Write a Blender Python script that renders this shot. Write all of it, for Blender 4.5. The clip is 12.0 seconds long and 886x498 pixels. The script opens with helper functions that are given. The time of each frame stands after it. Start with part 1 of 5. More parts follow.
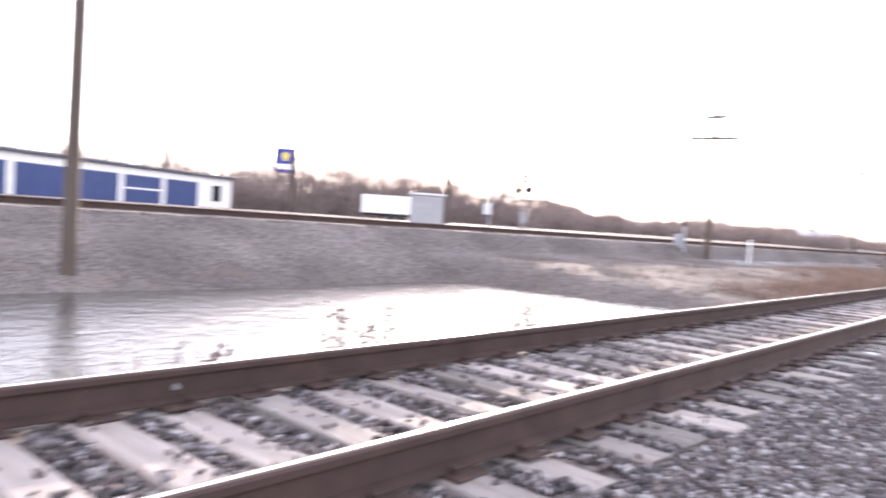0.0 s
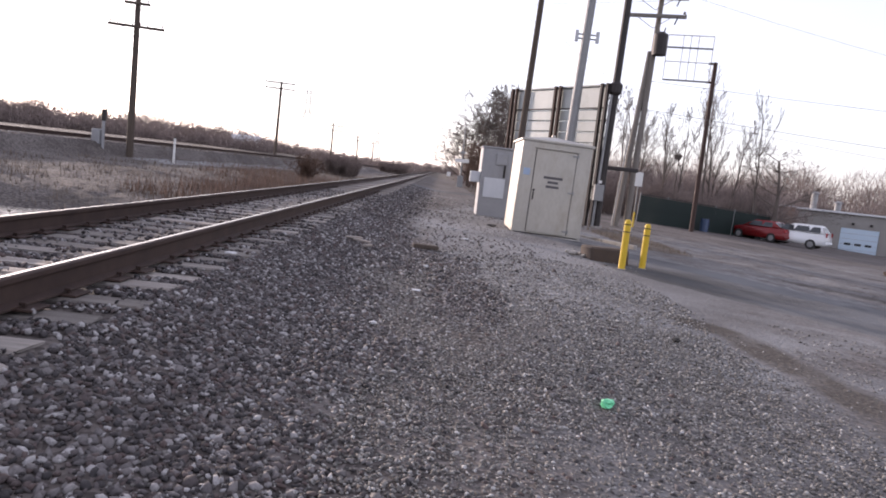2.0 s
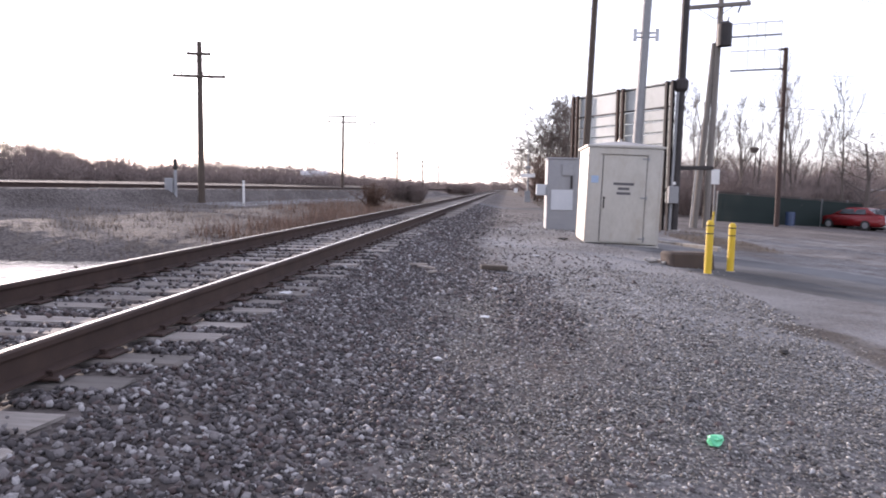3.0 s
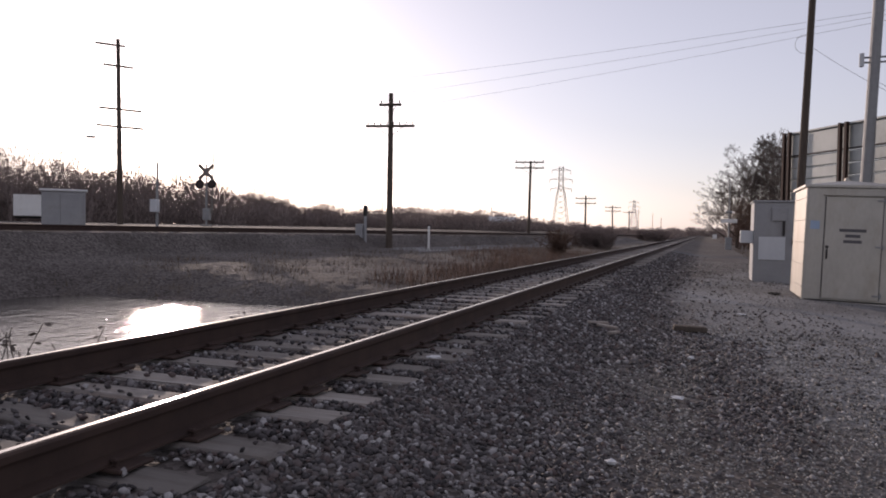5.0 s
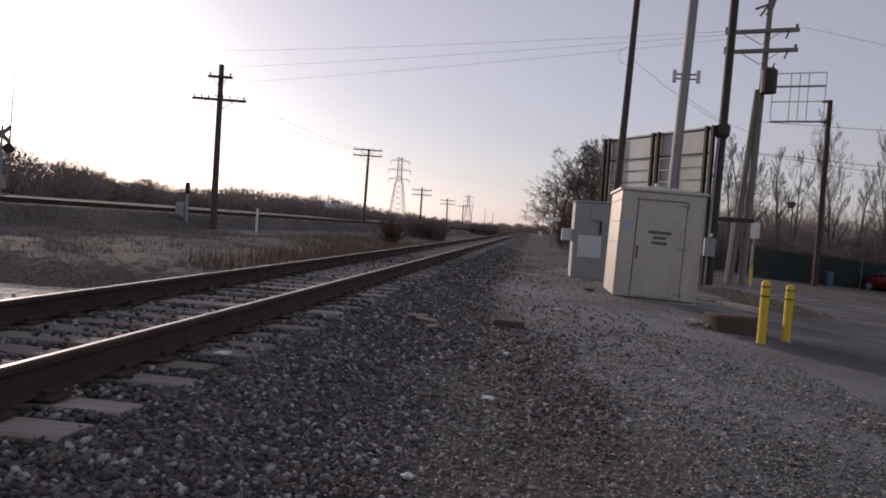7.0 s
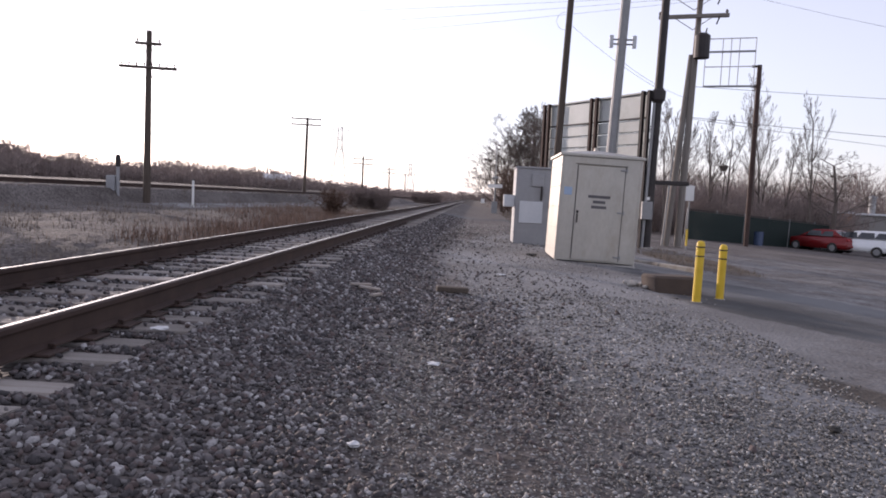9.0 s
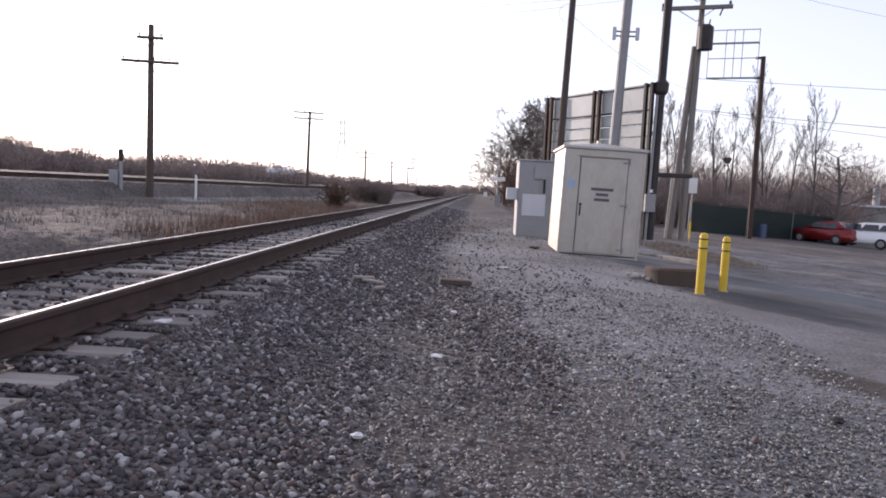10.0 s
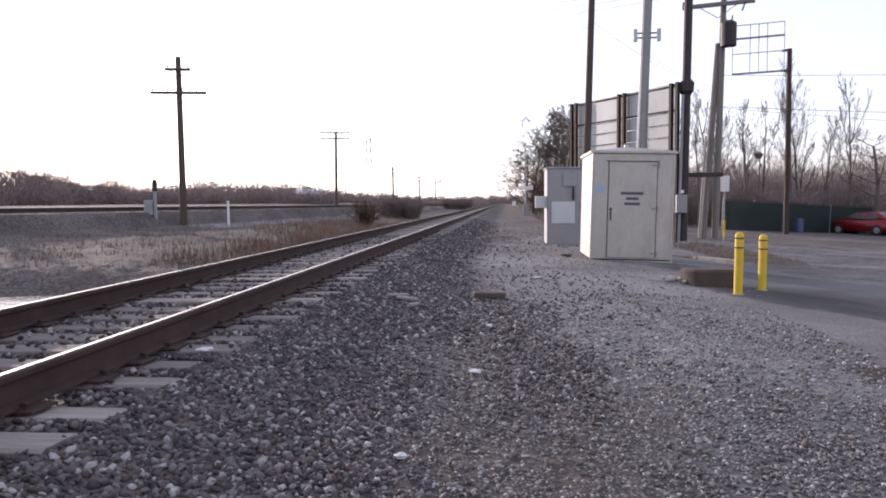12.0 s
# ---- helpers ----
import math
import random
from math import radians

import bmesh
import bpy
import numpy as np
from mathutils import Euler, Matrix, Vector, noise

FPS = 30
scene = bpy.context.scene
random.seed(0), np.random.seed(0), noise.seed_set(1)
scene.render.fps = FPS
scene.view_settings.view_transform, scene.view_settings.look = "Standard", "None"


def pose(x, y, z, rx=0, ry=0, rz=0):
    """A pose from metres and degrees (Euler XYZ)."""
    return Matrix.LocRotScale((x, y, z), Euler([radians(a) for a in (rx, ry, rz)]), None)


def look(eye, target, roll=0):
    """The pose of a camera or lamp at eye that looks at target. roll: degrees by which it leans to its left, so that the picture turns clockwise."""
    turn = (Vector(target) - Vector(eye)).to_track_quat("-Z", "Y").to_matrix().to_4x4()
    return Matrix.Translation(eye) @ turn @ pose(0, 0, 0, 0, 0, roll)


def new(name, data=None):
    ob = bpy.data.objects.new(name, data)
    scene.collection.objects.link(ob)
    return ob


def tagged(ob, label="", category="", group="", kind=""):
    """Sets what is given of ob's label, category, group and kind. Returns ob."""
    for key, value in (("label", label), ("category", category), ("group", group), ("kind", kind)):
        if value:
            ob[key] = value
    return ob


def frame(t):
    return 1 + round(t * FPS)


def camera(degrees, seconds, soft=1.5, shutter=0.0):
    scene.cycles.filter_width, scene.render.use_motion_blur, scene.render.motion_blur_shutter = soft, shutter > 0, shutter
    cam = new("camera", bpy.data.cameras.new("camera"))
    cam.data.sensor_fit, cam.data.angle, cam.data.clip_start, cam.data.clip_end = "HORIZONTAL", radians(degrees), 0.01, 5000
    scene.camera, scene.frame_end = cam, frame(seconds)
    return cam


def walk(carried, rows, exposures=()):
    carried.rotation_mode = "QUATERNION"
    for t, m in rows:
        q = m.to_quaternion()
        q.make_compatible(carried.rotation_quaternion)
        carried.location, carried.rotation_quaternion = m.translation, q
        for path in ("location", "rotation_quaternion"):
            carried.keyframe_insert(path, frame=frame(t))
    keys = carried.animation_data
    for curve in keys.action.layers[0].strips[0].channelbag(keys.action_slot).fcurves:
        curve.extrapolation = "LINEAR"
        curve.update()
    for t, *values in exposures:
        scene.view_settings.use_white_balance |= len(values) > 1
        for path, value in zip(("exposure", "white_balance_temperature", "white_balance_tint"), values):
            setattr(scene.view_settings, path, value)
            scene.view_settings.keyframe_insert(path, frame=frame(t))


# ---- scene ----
cam = camera(63.9, 12.0, soft=1.8, shutter=0.2)
PATH = [
    (0, (2.647, -2.582, 0.817), (1.292, -1.112, 0.743), 3.6),
    (0.2, (2.599, -2.15, 0.816), (1.612, -0.412, 0.762), 2.2),
    (0.4, (2.613, -1.946, 0.853), (1.799, -0.121, 0.773), 1.5),
    (0.6, (2.615, -1.991, 0.847), (2.115, -0.056, 0.765), 3.5),
    (1, (2.778, -1.868, 0.807), (3.014, 0.113, 0.672), 4.1),
    (1.2, (2.866, -1.82, 0.855), (3.125, 0.153, 0.677), 3.2),
    (1.5, (2.945, -1.67, 0.845), (3.162, 0.309, 0.655), 5.0),
    (2, (3.005, -1.424, 0.803), (3.03, 0.564, 0.584), 6.2),
    (2.5, (3.036, -1.119, 0.809), (2.998, 0.875, 0.661), 3.4),
    (3, (3.074, -0.899, 0.787), (2.891, 1.085, 0.611), 0.8),
    (3.2, (3.131, -0.708, 0.773), (2.784, 1.255, 0.605), 2.8),
    (4.8, (3.019, 0.202, 0.747), (2.381, 2.096, 0.665), 0.2),
    (5, (3.048, 0.152, 0.801), (2.351, 2.026, 0.745), 0.9),
    (5.5, (3.093, 0.286, 0.796), (2.354, 2.144, 0.768), 1.0),
    (6, (3.074, 0.522, 0.792), (2.538, 2.448, 0.761), 3.2),
    (6.5, (3.091, 0.624, 0.784), (2.779, 2.6, 0.769), 2.8),
    (7, (3.111, 0.685, 0.78), (2.86, 2.668, 0.71), 3.8),
    (7.5, (3.12, 0.673, 0.78), (2.925, 2.661, 0.673), 3.4),
    (7.7, (3.121, 0.675, 0.774), (2.961, 2.665, 0.657), 3.2),
    (9.3, (3.116, 0.733, 0.757), (3.029, 2.725, 0.604), 2.7),
    (9.5, (3.116, 0.727, 0.753), (3.023, 2.718, 0.596), 2.6),
    (10, (3.119, 0.727, 0.754), (3.024, 2.718, 0.587), 2.5),
    (10.5, (3.11, 0.73, 0.757), (2.991, 2.721, 0.602), 2.4),
    (11, (3.11, 0.712, 0.761), (2.969, 2.702, 0.611), 2.8),
    (11.5, (3.108, 0.723, 0.76), (2.97, 2.712, 0.609), 2.9),
    (12, (3.11, 0.715, 0.779), (2.927, 2.702, 0.645), -0.7),
]
walk(cam, [(t, look(eye, target, roll)) for t, eye, target, roll in PATH],
     exposures=[(t, e, 6400 if t < 2 or 4.9 < t < 9 else 6100, 25) for t, e in ((0.0, 2.35), (0.3, 1.55), (0.7, 0.55), (1.2, -0.02), (1.6, 0.36), (2.5, 1.02), (3.0, 1.1), (5.0, -0.3),
                                               (5.5, -0.5), (6.5, -0.78), (7.5, -0.26), (9.5, 0.52), (12.0, 0.67))])

# ---- light ----
SUN_AZ, SUN_EL = 42.0, 9.6      # degrees to the left of +y, and above the horizon
sun_dir = Vector((-math.sin(radians(SUN_AZ)) * math.cos(radians(SUN_EL)),
                  math.cos(radians(SUN_AZ)) * math.cos(radians(SUN_EL)), math.sin(radians(SUN_EL))))
world = bpy.data.worlds.new("evening_sky")
scene.world = world
world.use_nodes = True
wn = world.node_tree
sky = wn.nodes.new("ShaderNodeTexSky")
sky.sky_type, sky.sun_disc = "NISHITA", False
sky.sun_elevation, sky.sun_rotation = radians(SUN_EL), radians(-SUN_AZ)
sky.altitude, sky.air_density, sky.dust_density, sky.ozone_density = 100, 1.0, 1.0, 2.0
wn.nodes["Background"].inputs["Strength"].default_value = 0.14
haze = wn.nodes.new("ShaderNodeHueSaturation")
haze.inputs["Saturation"].default_value = 0.5
wn.links.new(sky.outputs["Color"], haze.inputs["Color"])
veil = wn.nodes.new("ShaderNodeMix")        # thin even high cloud
veil.data_type, veil.blend_type = "RGBA", "ADD"
veil.inputs[0].default_value = 1.0
veil.inputs[7].default_value = (1.72, 1.71, 1.74, 1)
wn.links.new(haze.outputs["Color"], veil.inputs[6])
wn.links.new(veil.outputs[2], wn.nodes["Background"].inputs["Color"])
lamp = bpy.data.lights.new("sun", "SUN")
lamp.energy, lamp.angle, lamp.color = 3.0, radians(0.6), (1.0, 0.86, 0.68)
sun = new("sun", lamp)
sun.matrix_world = look((0, 0, 60), Vector((0, 0, 60)) - sun_dir)

# ---- materials ----


def node(nt, kind, **values):
    n = nt.nodes.new(kind)
    for k, v in values.items():
        n.inputs[k].default_value = v
    return n


def material(name, a, b=None, rough=0.8, metal=0.0, scale=3.0, fine=40.0, bump=0.2, depth=0.01, spread=0.3, island=0.0, rand=0.0,
             stretch=(1, 1, 1), spec=0.4, dirt=None, dirt_amount=0.35):
    """A noisy two-colour surface: broad stains, fine grain, relief; optional difference from piece to piece."""
    m = bpy.data.materials.new(name)
    m.use_nodes = True
    nt = m.node_tree
    bsdf = nt.nodes["Principled BSDF"]
    b = b or tuple(c * 0.7 for c in a)
    tc = nt.nodes.new("ShaderNodeTexCoord")
    mp = nt.nodes.new("ShaderNodeMapping")
    mp.inputs["Scale"].default_value = stretch
    nt.links.new(tc.outputs["Object"], mp.inputs["Vector"])
    big = node(nt, "ShaderNodeTexNoise", Scale=scale, Detail=4.0, Roughness=0.6)
    small = node(nt, "ShaderNodeTexNoise", Scale=fine, Detail=3.0, Roughness=0.7)
    for n in (big, small):
        nt.links.new(mp.outputs["Vector"], n.inputs["Vector"])
    add = nt.nodes.new("ShaderNodeMath")
    add.operation = "MULTIPLY_ADD"
    add.inputs[1].default_value = 0.5
    nt.links.new(small.outputs["Fac"], add.inputs[0])
    nt.links.new(big.outputs["Fac"], add.inputs[2])
    ramp = nt.nodes.new("ShaderNodeMapRange")
    ramp.inputs["From Min"].default_value, ramp.inputs["From Max"].default_value = 0.75 - spread, 0.75 + spread
    nt.links.new(add.outputs[0], ramp.inputs["Value"])
    mix = nt.nodes.new("ShaderNodeMix")
    mix.data_type = "RGBA"
    mix.inputs[6].default_value, mix.inputs[7].default_value = (*a, 1), (*b, 1)
    nt.links.new(ramp.outputs[0], mix.inputs[0])
    colour = mix.outputs[2]
    if dirt:
        st = node(nt, "ShaderNodeTexNoise", Scale=scale * 0.6, Detail=6.0, Roughness=0.75)
        nt.links.new(mp.outputs["Vector"], st.inputs["Vector"])
        sr = nt.nodes.new("ShaderNodeMapRange")
        sr.inputs["From Min"].default_value, sr.inputs["From Max"].default_value = 0.5, 0.72
        sr.inputs["To Max"].default_value = dirt_amount
        nt.links.new(st.outputs["Fac"], sr.inputs["Value"])
        dm = nt.nodes.new("ShaderNodeMix")
        dm.data_type = "RGBA"
        dm.inputs[7].default_value = (*dirt, 1)
        nt.links.new(sr.outputs[0], dm.inputs[0])
        nt.links.new(colour, dm.inputs[6])
        colour = dm.outputs[2]
    if island or rand:
        src = nt.nodes.new("ShaderNodeNewGeometry").outputs["Random Per Island"] if island else nt.nodes.new("ShaderNodeObjectInfo").outputs["Random"]
        amount = island or rand
        vr = nt.nodes.new("ShaderNodeMapRange")
        vr.inputs["To Min"].default_value, vr.inputs["To Max"].default_value = 1 - amount, 1 + amount
        nt.links.new(src, vr.inputs["Value"])
        hs = nt.nodes.new("ShaderNodeHueSaturation")
        nt.links.new(vr.outputs[0], hs.inputs["Value"])
        nt.links.new(colour, hs.inputs["Color"])
        colour = hs.outputs["Color"]
    nt.links.new(colour, bsdf.inputs["Base Color"])
    bsdf.inputs["Roughness"].default_value, bsdf.inputs["Metallic"].default_value = rough, metal
    bsdf.inputs["Specular IOR Level"].default_value = spec
    rr = nt.nodes.new("ShaderNodeMapRange")
    rr.inputs["To Min"].default_value, rr.inputs["To Max"].default_value = max(0.03, rough - 0.12), min(1, rough + 0.12)
    nt.links.new(small.outputs["Fac"], rr.inputs["Value"])
    nt.links.new(rr.outputs[0], bsdf.inputs["Roughness"])
    if bump:
        bp = node(nt, "ShaderNodeBump", Strength=bump, Distance=depth)
        nt.links.new(add.outputs[0], bp.inputs["Height"])
        nt.links.new(bp.outputs["Normal"], bsdf.inputs["Normal"])
    return m


def glass(name, tint, rough=0.05):
    m = bpy.data.materials.new(name)
    m.use_nodes = True
    p = m.node_tree.nodes["Principled BSDF"]
    p.inputs["Base Color"].default_value = (*tint, 1)
    p.inputs["Roughness"].default_value = rough
    p.inputs["Specular IOR Level"].default_value = 0.8
    return m


def ground_material():
    """Ballast, pale crushed stone, asphalt and dry grass, laid where the attribute 'cover' says, with ragged borders."""
    m = bpy.data.materials.new("ground_cover")
    m.use_nodes = True
    nt = m.node_tree
    bsdf = nt.nodes["Principled BSDF"]
    tc = nt.nodes.new("ShaderNodeTexCoord")
    att = nt.nodes.new("ShaderNodeAttribute")
    att.attribute_name = "cover"
    sep = nt.nodes.new("ShaderNodeSeparateColor")
    nt.links.new(att.outputs["Color"], sep.inputs["Color"])
    edge = node(nt, "ShaderNodeTexNoise", Scale=1.3, Detail=6.0, Roughness=0.7)
    broad = node(nt, "ShaderNodeTexNoise", Scale=0.35, Detail=5.0, Roughness=0.6)
    grain = node(nt, "ShaderNodeTexNoise", Scale=28.0, Detail=3.0, Roughness=0.7)
    peb = node(nt, "ShaderNodeTexVoronoi", Scale=22.0)
    tiny = node(nt, "ShaderNodeTexVoronoi", Scale=55.0)
    for n in (edge, broad, grain, peb, tiny):
        nt.links.new(tc.outputs["Object"], n.inputs["Vector"])

    def stones(vor, lo, hi):
        grey = nt.nodes.new("ShaderNodeSeparateColor")
        nt.links.new(vor.outputs["Color"], grey.inputs["Color"])
        mx = nt.nodes.new("ShaderNodeMix")
        mx.data_type = "RGBA"
        mx.inputs[6].default_value, mx.inputs[7].default_value = (*lo, 1), (*hi, 1)
        nt.links.new(grey.outputs[0], mx.inputs[0])
        return mx.outputs[2]

    def two(src, lo, hi, f0=0.35, f1=0.65):
        r = nt.nodes.new("ShaderNodeMapRange")
        r.inputs["From Min"].default_value, r.inputs["From Max"].default_value = f0, f1
        nt.links.new(src.outputs["Fac"], r.inputs["Value"])
        mx = nt.nodes.new("ShaderNodeMix")
        mx.data_type = "RGBA"
        mx.inputs[6].default_value, mx.inputs[7].default_value = (*lo, 1), (*hi, 1)
        nt.links.new(r.outputs[0], mx.inputs[0])
        return mx.outputs[2]

    def blend(mask, under, over):
        s = nt.nodes.new("ShaderNodeMath")
        s.operation = "ADD"
        nt.links.new(mask, s.inputs[0])
        nt.links.new(edge.outputs["Fac"], s.inputs[1])
        r = nt.nodes.new("ShaderNodeMapRange")
        r.inputs["From Min"].default_value, r.inputs["From Max"].default_value = 0.85, 1.15
        nt.links.new(s.outputs[0], r.inputs["Value"])
        mx = nt.nodes.new("ShaderNodeMix")
        mx.data_type = "RGBA"
        nt.links.new(r.outputs[0], mx.inputs[0])
        nt.links.new(under, mx.inputs[6])
        nt.links.new(over, mx.inputs[7])
        return mx.outputs[2]

    base = stones(peb, (0.065, 0.056, 0.052), (0.2, 0.18, 0.17))
    pale = stones(tiny, (0.168, 0.168, 0.17), (0.3, 0.303, 0.306))
    tar = two(broad, (0.092, 0.094, 0.098), (0.145, 0.148, 0.153))
    grass = two(edge, (0.1, 0.082, 0.066), (0.165, 0.138, 0.11))
    c = blend(sep.outputs[0], base, pale)
    c = blend(sep.outputs[2], c, tar)
    c = blend(sep.outputs[1], c, grass)
    c = blend(att.outputs["Alpha"], c, two(grain, (0.06, 0.05, 0.043), (0.12, 0.105, 0.09)))
    dm = nt.nodes.new("ShaderNodeMix")
    dm.data_type, dm.blend_type = "RGBA", "MULTIPLY"
    dm.inputs[0].default_value = 0.75
    nt.links.new(c, dm.inputs[6])
    nt.links.new(two(broad, (0.52, 0.48, 0.46), (1.12, 1.1, 1.08)), dm.inputs[7])
    nt.links.new(dm.outputs[2], bsdf.inputs["Base Color"])
    bsdf.inputs["Roughness"].default_value = 0.9
    bsdf.inputs["Specular IOR Level"].default_value = 0.25
    hs = nt.nodes.new("ShaderNodeMath")
    hs.operation = "ADD"
    nt.links.new(peb.outputs["Distance"], hs.inputs[0])
    nt.links.new(grain.outputs["Fac"], hs.inputs[1])
    bp = node(nt, "ShaderNodeBump", Strength=0.5, Distance=0.02)
    nt.links.new(hs.outputs[0], bp.inputs["Height"])
    nt.links.new(bp.outputs["Normal"], bsdf.inputs["Normal"])
    return m


def water_material():
    m = bpy.data.materials.new("ditch_water")
    m.use_nodes = True
    nt = m.node_tree
    p = nt.nodes["Principled BSDF"]
    p.inputs["Base Color"].default_value = (0.035, 0.03, 0.025, 1)
    p.inputs["Roughness"].default_value = 0.04
    p.inputs["IOR"].default_value = 1.33
    tc = nt.nodes.new("ShaderNodeTexCoord")
    n = node(nt, "ShaderNodeTexNoise", Scale=3.2, Detail=5.0, Roughness=0.6)
    nt.links.new(tc.outputs["Object"], n.inputs["Vector"])
    bp = node(nt, "ShaderNodeBump", Strength=0.6, Distance=0.055)
    nt.links.new(n.outputs["Fac"], bp.inputs["Height"])
    nt.links.new(bp.outputs["Normal"], p.inputs["Normal"])
    return m


def stone_material(name, colours, rough=0.8):
    """Broken stones: each takes its own colour from a small range, with fine grain."""
    m = bpy.data.materials.new(name)
    m.use_nodes = True
    nt = m.node_tree
    bsdf = nt.nodes["Principled BSDF"]
    ramp = nt.nodes.new("ShaderNodeValToRGB")
    ramp.color_ramp.interpolation = "LINEAR"
    el = ramp.color_ramp.elements
    while len(el) < len(colours):
        el.new(0.5)
    for k, (at, c) in enumerate(colours):
        el[k].position, el[k].color = at, (*c, 1)
    nt.links.new(nt.nodes.new("ShaderNodeNewGeometry").outputs["Random Per Island"], ramp.inputs["Fac"])
    tc = nt.nodes.new("ShaderNodeTexCoord")
    n = node(nt, "ShaderNodeTexNoise", Scale=70.0, Detail=4.0, Roughness=0.7)
    nt.links.new(tc.outputs["Object"], n.inputs["Vector"])
    r = nt.nodes.new("ShaderNodeMapRange")
    r.inputs["From Min"].default_value, r.inputs["From Max"].default_value = 0.3, 0.7
    r.inputs["To Min"].default_value, r.inputs["To Max"].default_value = 0.7, 1.25
    nt.links.new(n.outputs["Fac"], r.inputs["Value"])
    hs = nt.nodes.new("ShaderNodeHueSaturation")
    nt.links.new(r.outputs[0], hs.inputs["Value"])
    nt.links.new(ramp.outputs["Color"], hs.inputs["Color"])
    nt.links.new(hs.outputs["Color"], bsdf.inputs["Base Color"])
    bsdf.inputs["Roughness"].default_value = rough
    bp = node(nt, "ShaderNodeBump", Strength=0.3, Distance=0.004)
    nt.links.new(n.outputs["Fac"], bp.inputs["Height"])
    nt.links.new(bp.outputs["Normal"], bsdf.inputs["Normal"])
    return m


GROUND = ground_material()
WATER = water_material()
STONE = stone_material("ballast_stone", [(0.0, (0.032, 0.029, 0.03)), (0.3, (0.062, 0.053, 0.053)), (0.45, (0.098, 0.068, 0.062)), (0.6, (0.11, 0.1, 0.101)), (0.85, (0.18, 0.164, 0.16)), (0.97, (0.38, 0.365, 0.36))])
PEBBLE = stone_material("pale_gravel", [(0.0, (0.068, 0.064, 0.06)), (0.3, (0.148, 0.139, 0.128)), (0.65, (0.226, 0.214, 0.198)), (0.9, (0.32, 0.307, 0.288)), (0.98, (0.5, 0.488, 0.472))])
RUST = material("rusted_rail_side", (0.036, 0.022, 0.019), (0.075, 0.046, 0.036), rough=0.75, metal=0.2, scale=4, fine=70, bump=0.3, depth=0.003)
POLISH = material("polished_rail_head", (0.46, 0.43, 0.39), (0.33, 0.3, 0.27), rough=0.26, metal=1.0, scale=3, fine=30, bump=0.02, depth=0.001)
TIE = material("weathered_tie_wood", (0.16, 0.14, 0.125), (0.35, 0.322, 0.295), rough=0.9, scale=3, fine=45, stretch=(0.6, 6, 6), bump=0.6, depth=0.01, rand=0.4, dirt=(0.16, 0.09, 0.05), dirt_amount=0.6)
POLEWOOD = material("creosoted_pole_wood", (0.06, 0.045, 0.036), (0.12, 0.095, 0.075), rough=0.9, scale=4, fine=30, stretch=(6, 6, 0.4), bump=0.5, depth=0.01)
GREYWOOD = material("grey_weathered_pole", (0.16, 0.14, 0.12), (0.27, 0.245, 0.22), rough=0.9, scale=4, fine=30, stretch=(6, 6, 0.4), bump=0.5, depth=0.01)
GALV = material("galvanised_steel", (0.24, 0.24, 0.24), (0.33, 0.33, 0.33), rough=0.6, metal=0.3, scale=3, fine=20, bump=0.05)
DARKSTEEL = material("dark_painted_steel", (0.03, 0.028, 0.028), (0.06, 0.05, 0.048), rough=0.6, metal=0.3, scale=3, fine=30, bump=0.1)
BROWNSTEEL = material("rusty_brown_post", (0.05, 0.032, 0.027), (0.09, 0.055, 0.045), rough=0.75, metal=0.2, scale=3, fine=30, bump=0.2)
CABINET = material("dull_aluminium_cabinet", (0.36, 0.335, 0.3), (0.5, 0.47, 0.425), rough=0.42, metal=0.6, scale=1.1, fine=18, bump=0.06, stretch=(1, 1, 0.45), dirt=(0.27, 0.215, 0.15), dirt_amount=0.55)
CABINET2 = material("grey_painted_cabinet", (0.27, 0.27, 0.28), (0.36, 0.36, 0.36), rough=0.6, metal=0.15, scale=1.4, fine=18, bump=0.06, dirt=(0.22, 0.2, 0.17), dirt_amount=0.4)
PALEPANEL = material("faded_pale_panel", (0.52, 0.54, 0.56), (0.62, 0.63, 0.64), rough=0.6, scale=2, fine=18, bump=0.05)
SHEET = material("grey_sheet_metal", (0.4, 0.425, 0.415), (0.52, 0.54, 0.53), rough=0.55, metal=0.25, scale=0.9, fine=15, bump=0.08, dirt=(0.2, 0.17, 0.14))
YELLOW = material("yellow_paint", (0.62, 0.4, 0.02), (0.72, 0.5, 0.04), rough=0.5, scale=3, fine=25, bump=0.1, dirt=(0.3, 0.2, 0.04), dirt_amount=0.4)
BLACK = material("black_rubber", (0.018, 0.018, 0.018), (0.035, 0.033, 0.03), rough=0.7, bump=0.1)
INK = material("dark_lettering", (0.08, 0.075, 0.08), (0.13, 0.12, 0.125), rough=0.7, bump=0)
WHITE = material("white_paint", (0.74, 0.73, 0.7), (0.82, 0.81, 0.78), rough=0.55, scale=2, fine=20, bump=0.05, dirt=(0.45, 0.4, 0.34))
LITTER = material("white_litter", (0.5, 0.5, 0.5), (0.68, 0.68, 0.69), rough=0.7, scale=6, bump=0.1)
GREENPLASTIC = material("green_plastic", (0.1, 0.62, 0.3), (0.25, 0.78, 0.45), rough=0.3, scale=8, bump=0.1)
CONCRETE = material("stained_concrete", (0.3, 0.28, 0.25), (0.42, 0.4, 0.37), rough=0.9, scale=2.5, fine=35, bump=0.3, dirt=(0.14, 0.1, 0.07), dirt_amount=0.6)
BROWNBLOCK = material("dark_brown_masonry", (0.058, 0.042, 0.034), (0.1, 0.075, 0.06), rough=0.9, scale=2.5, fine=35, bump=0.4)
